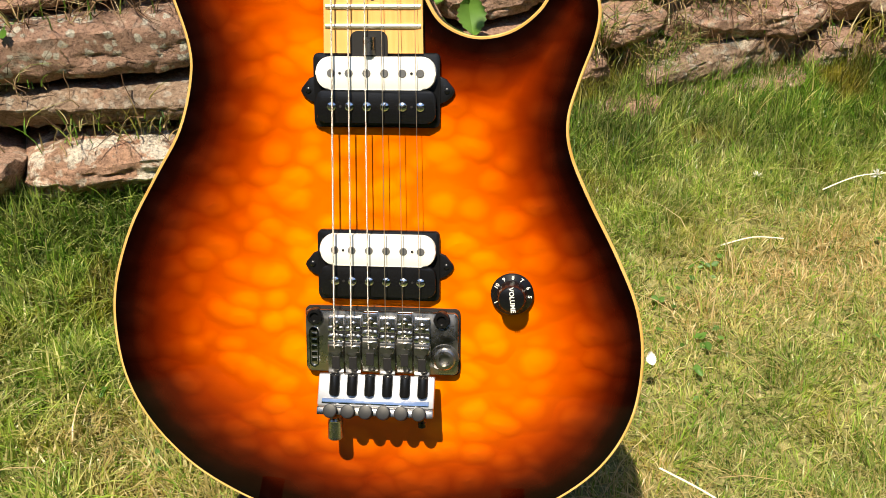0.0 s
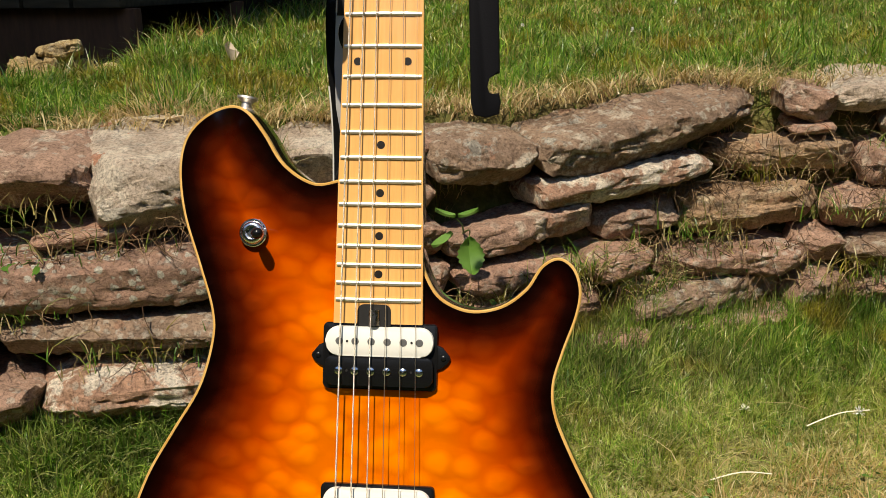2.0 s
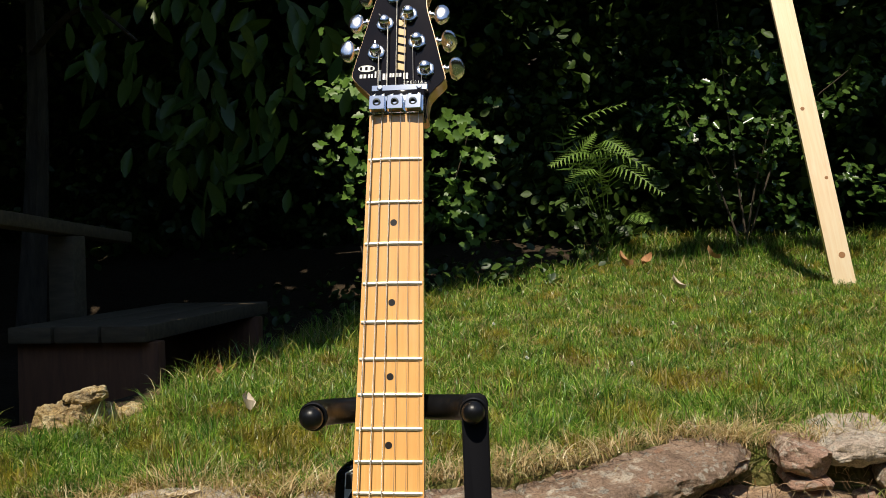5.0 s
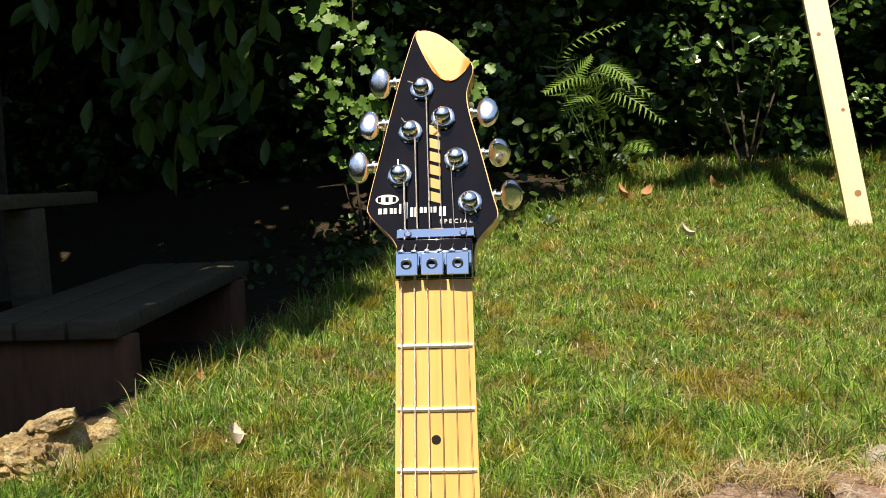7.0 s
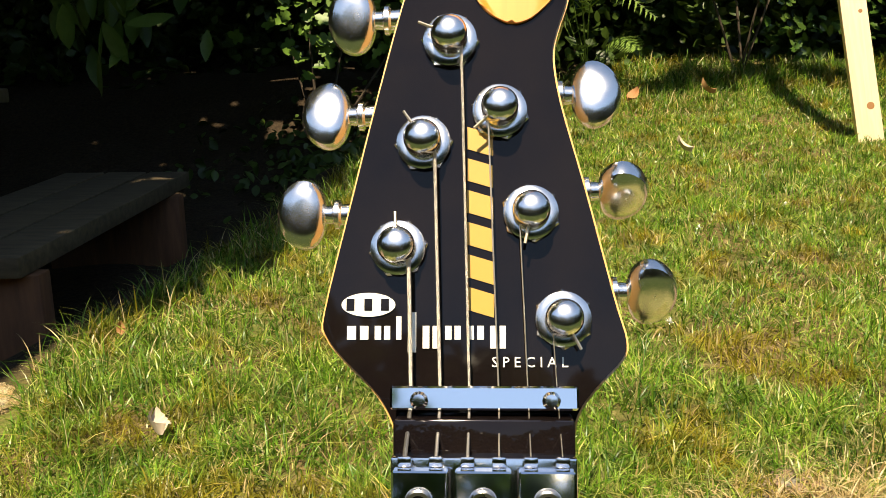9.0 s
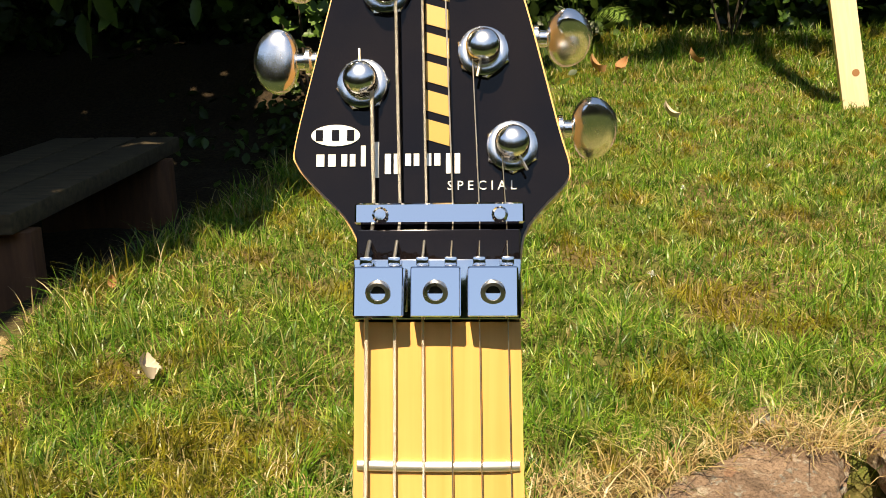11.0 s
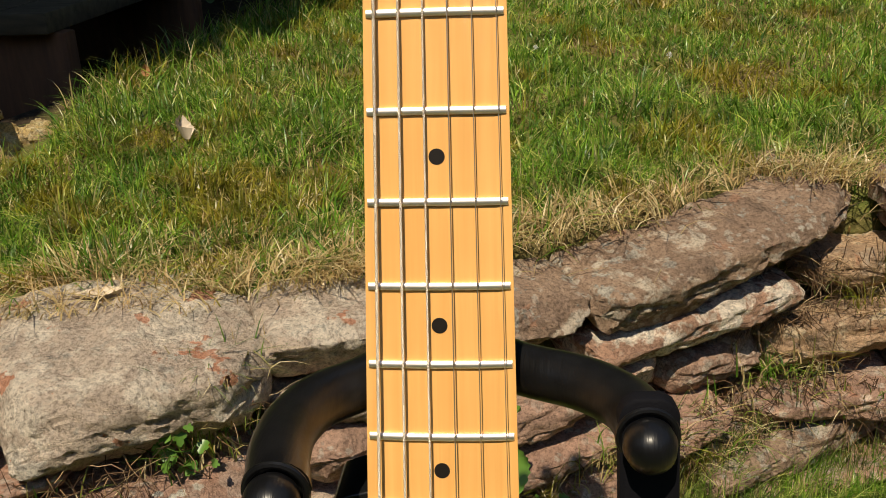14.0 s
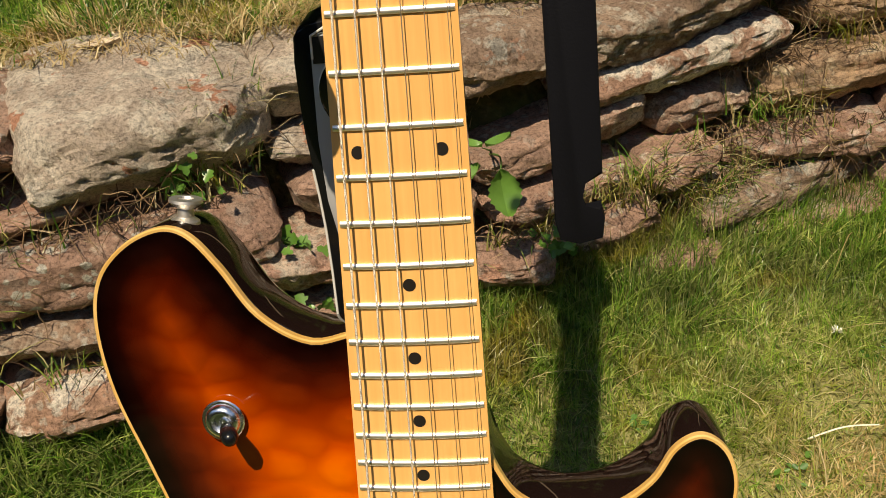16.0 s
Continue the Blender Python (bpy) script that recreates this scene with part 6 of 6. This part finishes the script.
def build_bench():
    b = thing("garden_bench", "weathered wooden bench, coloured darker for the deep shade it stands in", "bench")
    part("rail", box(bmesh.new(), -0.030, 0.030, -0.75, 0.32, -0.017, 0.017, 0.004), M_SHADED_WOOD, b, at=pose(-1.185, 1.80, 0.860, -2.5, 0, 6))
    part("post", box(bmesh.new(), -1.20, -1.13, 1.64, 1.71, 0.38, 0.846, 0.004), M_SHADED_WOOD, b)
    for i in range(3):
        part("seat_board", box(bmesh.new(), -1.13 + 0.112 * i, -1.025 + 0.112 * i, 1.33, 2.25, 0.596, 0.634, 0.004), M_SHADED_WOOD, b)
    for y in (1.36, 2.10):
        part("side_panel", box(bmesh.new(), -1.125, -0.785, y, y + 0.045, 0.30, 0.595, 0.004), M_RED_WOOD, b)


build_bench()


def leaf_blade(length, width, curl, toothed=0.0):
    """One real leaf: folded, curled, with a toothed rim where asked."""
    bm = bmesh.new()
    k = 14
    rows = []
    for i in range(k + 1):
        t = i / k
        w = width * math.sin(math.pi * min(1, t * 0.96 + 0.02)) ** 0.8 * (1 + toothed * (0.5 if i % 2 else -0.5))
        z = curl * length * (t - 0.3) ** 2
        rows.append([bm.verts.new((s * w * 0.5, t * length, z + abs(s) * width * (0.16 + curl * 0.3))) for s in (-1, -0.5, 0, 0.5, 1)])
    for a, b in zip(rows, rows[1:]):
        for j in range(4):
            bm.faces.new((a[j], a[j + 1], b[j + 1], b[j]))
    return bm


def build_clover():
    rng = np.random.default_rng(52)
    centres = []
    for _ in range(70):
        x = rng.uniform(-0.55, 0.75)
        y = float(face_y(x)) - rng.uniform(0.06, 0.75)
        n_leaf = rng.integers(3, 9)
        q = np.stack((rng.normal(x, 0.014, n_leaf), rng.normal(y, 0.014, n_leaf)), 1)
        centres.append(np.column_stack((q, ground_z(q[:, 0], q[:, 1]) + rng.uniform(0.006, 0.014, n_leaf))))
    c = np.concatenate(centres)
    leafage("clover_leaves", "small round clover leaves scattered through the lawn", c, rng.uniform(0.006, 0.011, len(c)), M_CLOVER, 53, "clover", face=(0, -0.35, 0.9), spread=0.4)


build_clover()


def build_bed_weeds():
    rng = np.random.default_rng(61)
    k = 900
    x = rng.normal(-0.42, 0.26, k)
    y = rng.normal(3.05, 0.22, k)
    z = ground_z(x, y) + rng.uniform(0.01, 0.10, k)
    leafage("bed_weeds", "low weeds and seedlings under the bush", np.stack((x, y, z), 1), rng.uniform(0.02, 0.05, k), M_HEDGE, 62, "weeds", spread=0.6)


build_bed_weeds()


def build_small_things():
    # fallen leaves
    for x, y, z, L, w, curl, m, rot, label in (
            (-0.408, 0.872, 0.522, 0.030, 0.034, 0.9, M_PALE_LEAF, (10, 25, 60), "bleached curled leaf lying in the grass"),
            (-0.582, 1.196, 0.540, 0.020, 0.014, 1.0, M_DEAD_LEAF, (45, 0, 20), "orange dead leaf on the lawn"),
            (0.42, 3.32, 0.695, 0.07, 0.05, 1.0, M_DEAD_LEAF, (12, 10, 60), "brown dead leaf by the hedge"),
            (0.46, 3.33, 0.70, 0.06, 0.04, 0.8, M_DEAD_LEAF, (18, 20, -40), "brown dead leaf by the hedge"),
            (0.79, 3.42, 0.715, 0.06, 0.04, 1.0, M_DEAD_LEAF, (15, 0, 90), "brown dead leaf by the hedge"),
            (0.521, 2.438, 0.64, 0.05, 0.035, 0.8, M_PALE_LEAF, (20, 0, 70), "bleached dead leaf on the lawn"),
            (-0.395, 0.468, 0.478, 0.046, 0.024, 0.08, M_PALE_LEAF, (2, 0, -80), "dry buff leaf on a coping stone"),
            (0.204, 0.105, 0.075, 0.012, 0.010, 0.9, M_PETAL, (30, 0, 20), "white petal in the grass")):
        tagged(part("fallen_leaf", leaf_blade(L, w, curl, 0.22), m, at=pose(x, y, z, *rot)), label, "leaf")
    # white clover heads
    for x, y, z in ((0.363, 0.48, 0.112), (0.486, 0.424, 0.139), (0.262, 1.234, 0.55), (0.05, 1.30, 0.555), (0.62, 1.9, 0.60), (0.40, 1.72, 0.59), (-0.05, 1.75, 0.59)):
        f = thing("clover_flower", "small white clover flower head in the lawn", "flower", pose(x, y, z), "clover flowers in the lawn")
        bm = bmesh.new()
        rng = random.Random(int(x * 900))
        for i in range(26):
            a, e = rng.uniform(0, 6.3), rng.uniform(-0.3, 1.5)
            d = Vector((math.cos(a) * math.cos(e), math.sin(a) * math.cos(e), math.sin(e)))
            sd = d.cross(Vector((0.3, 0.2, 1))).normalized() * 0.0011
            bm.faces.new([bm.verts.new(p) for p in (d * 0.002 - sd, d * 0.007 - sd * 0.6, d * 0.0085, d * 0.007 + sd * 0.6, d * 0.002 + sd)])
        part("petals", bm, M_PETAL, f, smooth=False)
        part("stalk", tube(bmesh.new(), [(0, 0, 0.001), (0.001, 0.001, -0.02), (0.002, 0, -0.045)], 0.0007, 5), M_WEED, f)
    # straws that stand out on the lawn
    for p0, p1 in (((0.300, 0.335, 0.088), (0.372, 0.352, 0.090)), ((0.20, -0.02, 0.06), (0.28, -0.09, 0.05)), ((0.42, 0.40, 0.13), (0.50, 0.43, 0.14)), ((-0.33, -0.06, 0.05), (-0.26, -0.10, 0.045))):
        a, b = Vector(p0), Vector(p1)
        tagged(part("straw", tube(bmesh.new(), spline([a, (a + b) / 2 + Vector((0, 0, 0.006)), b], steps=4), 0.0011, 6, 0.5), mat("bleached_straw", (0.80, 0.74, 0.58), 0.7)), "bleached straw lying on the lawn", "straw")
    # bramble sprig growing out of the wall
    s = thing("bramble_sprig", "toothed green bramble leaves growing out of the wall", "plant", pose(0.0, 0.455, 0.345))
    stems(s, "stem", [[(0.0, 0.05, -0.01), (0.002, 0.0, 0.012), (-0.004, -0.02, 0.024)], [(0.0, 0.04, -0.01), (0.012, 0.0, 0.004), (0.012, -0.02, -0.006)]], 0.0014, M_WEED)
    for x, y, z, rx, rz, L in ((-0.004, -0.02, 0.024, 12, 100, 0.026), (0.000, -0.02, 0.024, 10, -80, 0.026), (0.011, -0.018, 0.000, -72, 200, 0.046), (-0.006, -0.015, 0.002, -35, 120, 0.030)):
        part("leaf", leaf_blade(L, L * 0.72, 0.3, 0.16), M_WEED, s, at=pose(x, y, z, 0, 0, rz) @ pose(0, 0, 0, rx if rx > 0 else -rx * -1, 0, 0))
    # low weeds in the joints
    rng = np.random.default_rng(77)
    for cx, cz, cy in ((-0.262, 0.385, 0.355), (-0.20, 0.235, 0.365), (-0.16, 0.215, 0.38), (-0.185, 0.30, 0.385), (0.06, 0.235, 0.475), (-0.47, 0.335, 0.275)):
        w = thing("wall_weed", "low leafy weed rooted in the wall", "plant", pose(cx, cy, cz), "weeds in the wall")
        c = rng.normal(0, 1, (16, 3)) * np.array((0.016, 0.007, 0.010))
        V, F, counts = leaf_cloud(c, rng.uniform(0.009, 0.017, 16), int(cx * 1000) % 97 + 3, "lobed", (0, -0.7, 0.7), 0.5)
        o = from_arrays("leaves", V, F, counts, M_WEED)
        o.parent = w
        stems(w, "stem", [[(0, 0.02, -0.01), (0.005, 0, 0.0), (0.012, -0.008, 0.012)], [(0, 0.02, -0.01), (-0.006, 0, 0.0), (-0.014, -0.006, 0.008)]], 0.0009, M_WEED)
    # moss cushion on a ledge
    bm = bmesh.new()
    bmesh.ops.create_icosphere(bm, subdivisions=4, radius=1.0)
    for vt in bm.verts:
        d = 1 + 0.35 * noise.noise(vt.co * 2.1) + 0.22 * noise.noise(vt.co * 7) + 0.12 * noise.noise(vt.co * 23)
        vt.co = Vector((vt.co.x * 0.018, vt.co.y * 0.010, vt.co.z * 0.007)) * d
    tagged(part("moss_cushion", bm, M_MOSS, at=pose(0.130, 0.572, 0.411, 0, -4, 12)), "olive moss cushion on a wall ledge", "moss")
    # pale layered rock at the lawn's edge
    for w, dp, h, seed, at, label in ((0.150, 0.12, 0.125, 905, pose(-0.772, 0.970, 0.466, -4, 3, 10), "pale yellow layered rock lying at the lawn's edge"),
                                      (0.080, 0.07, 0.030, 908, pose(-0.762, 0.975, 0.530, -8, -9, 25), "small pale yellow slab lying on a larger rock"),
                                      (0.130, 0.10, 0.056, 906, pose(-0.705, 0.960, 0.440, -8, 6, -8), "pale yellow slab leaning against a larger rock"),
                                      (0.100, 0.08, 0.050, 909, pose(-0.722, 1.070, 0.474, -8, -8, -20), "rounded pale yellow rock at the lawn's edge"),
                                      (0.120, 0.07, 0.026, 907, pose(-0.795, 0.895, 0.432, -5, 2, 10), "thin pale yellow slab half sunk in the grass")):
        tagged(part("rock", stone_mesh(w, dp, h, seed, under=0.08, fine=0.0036, rugged=1.7), M_YELLOW_ROCK, at=at), label, "rock")


build_small_things()
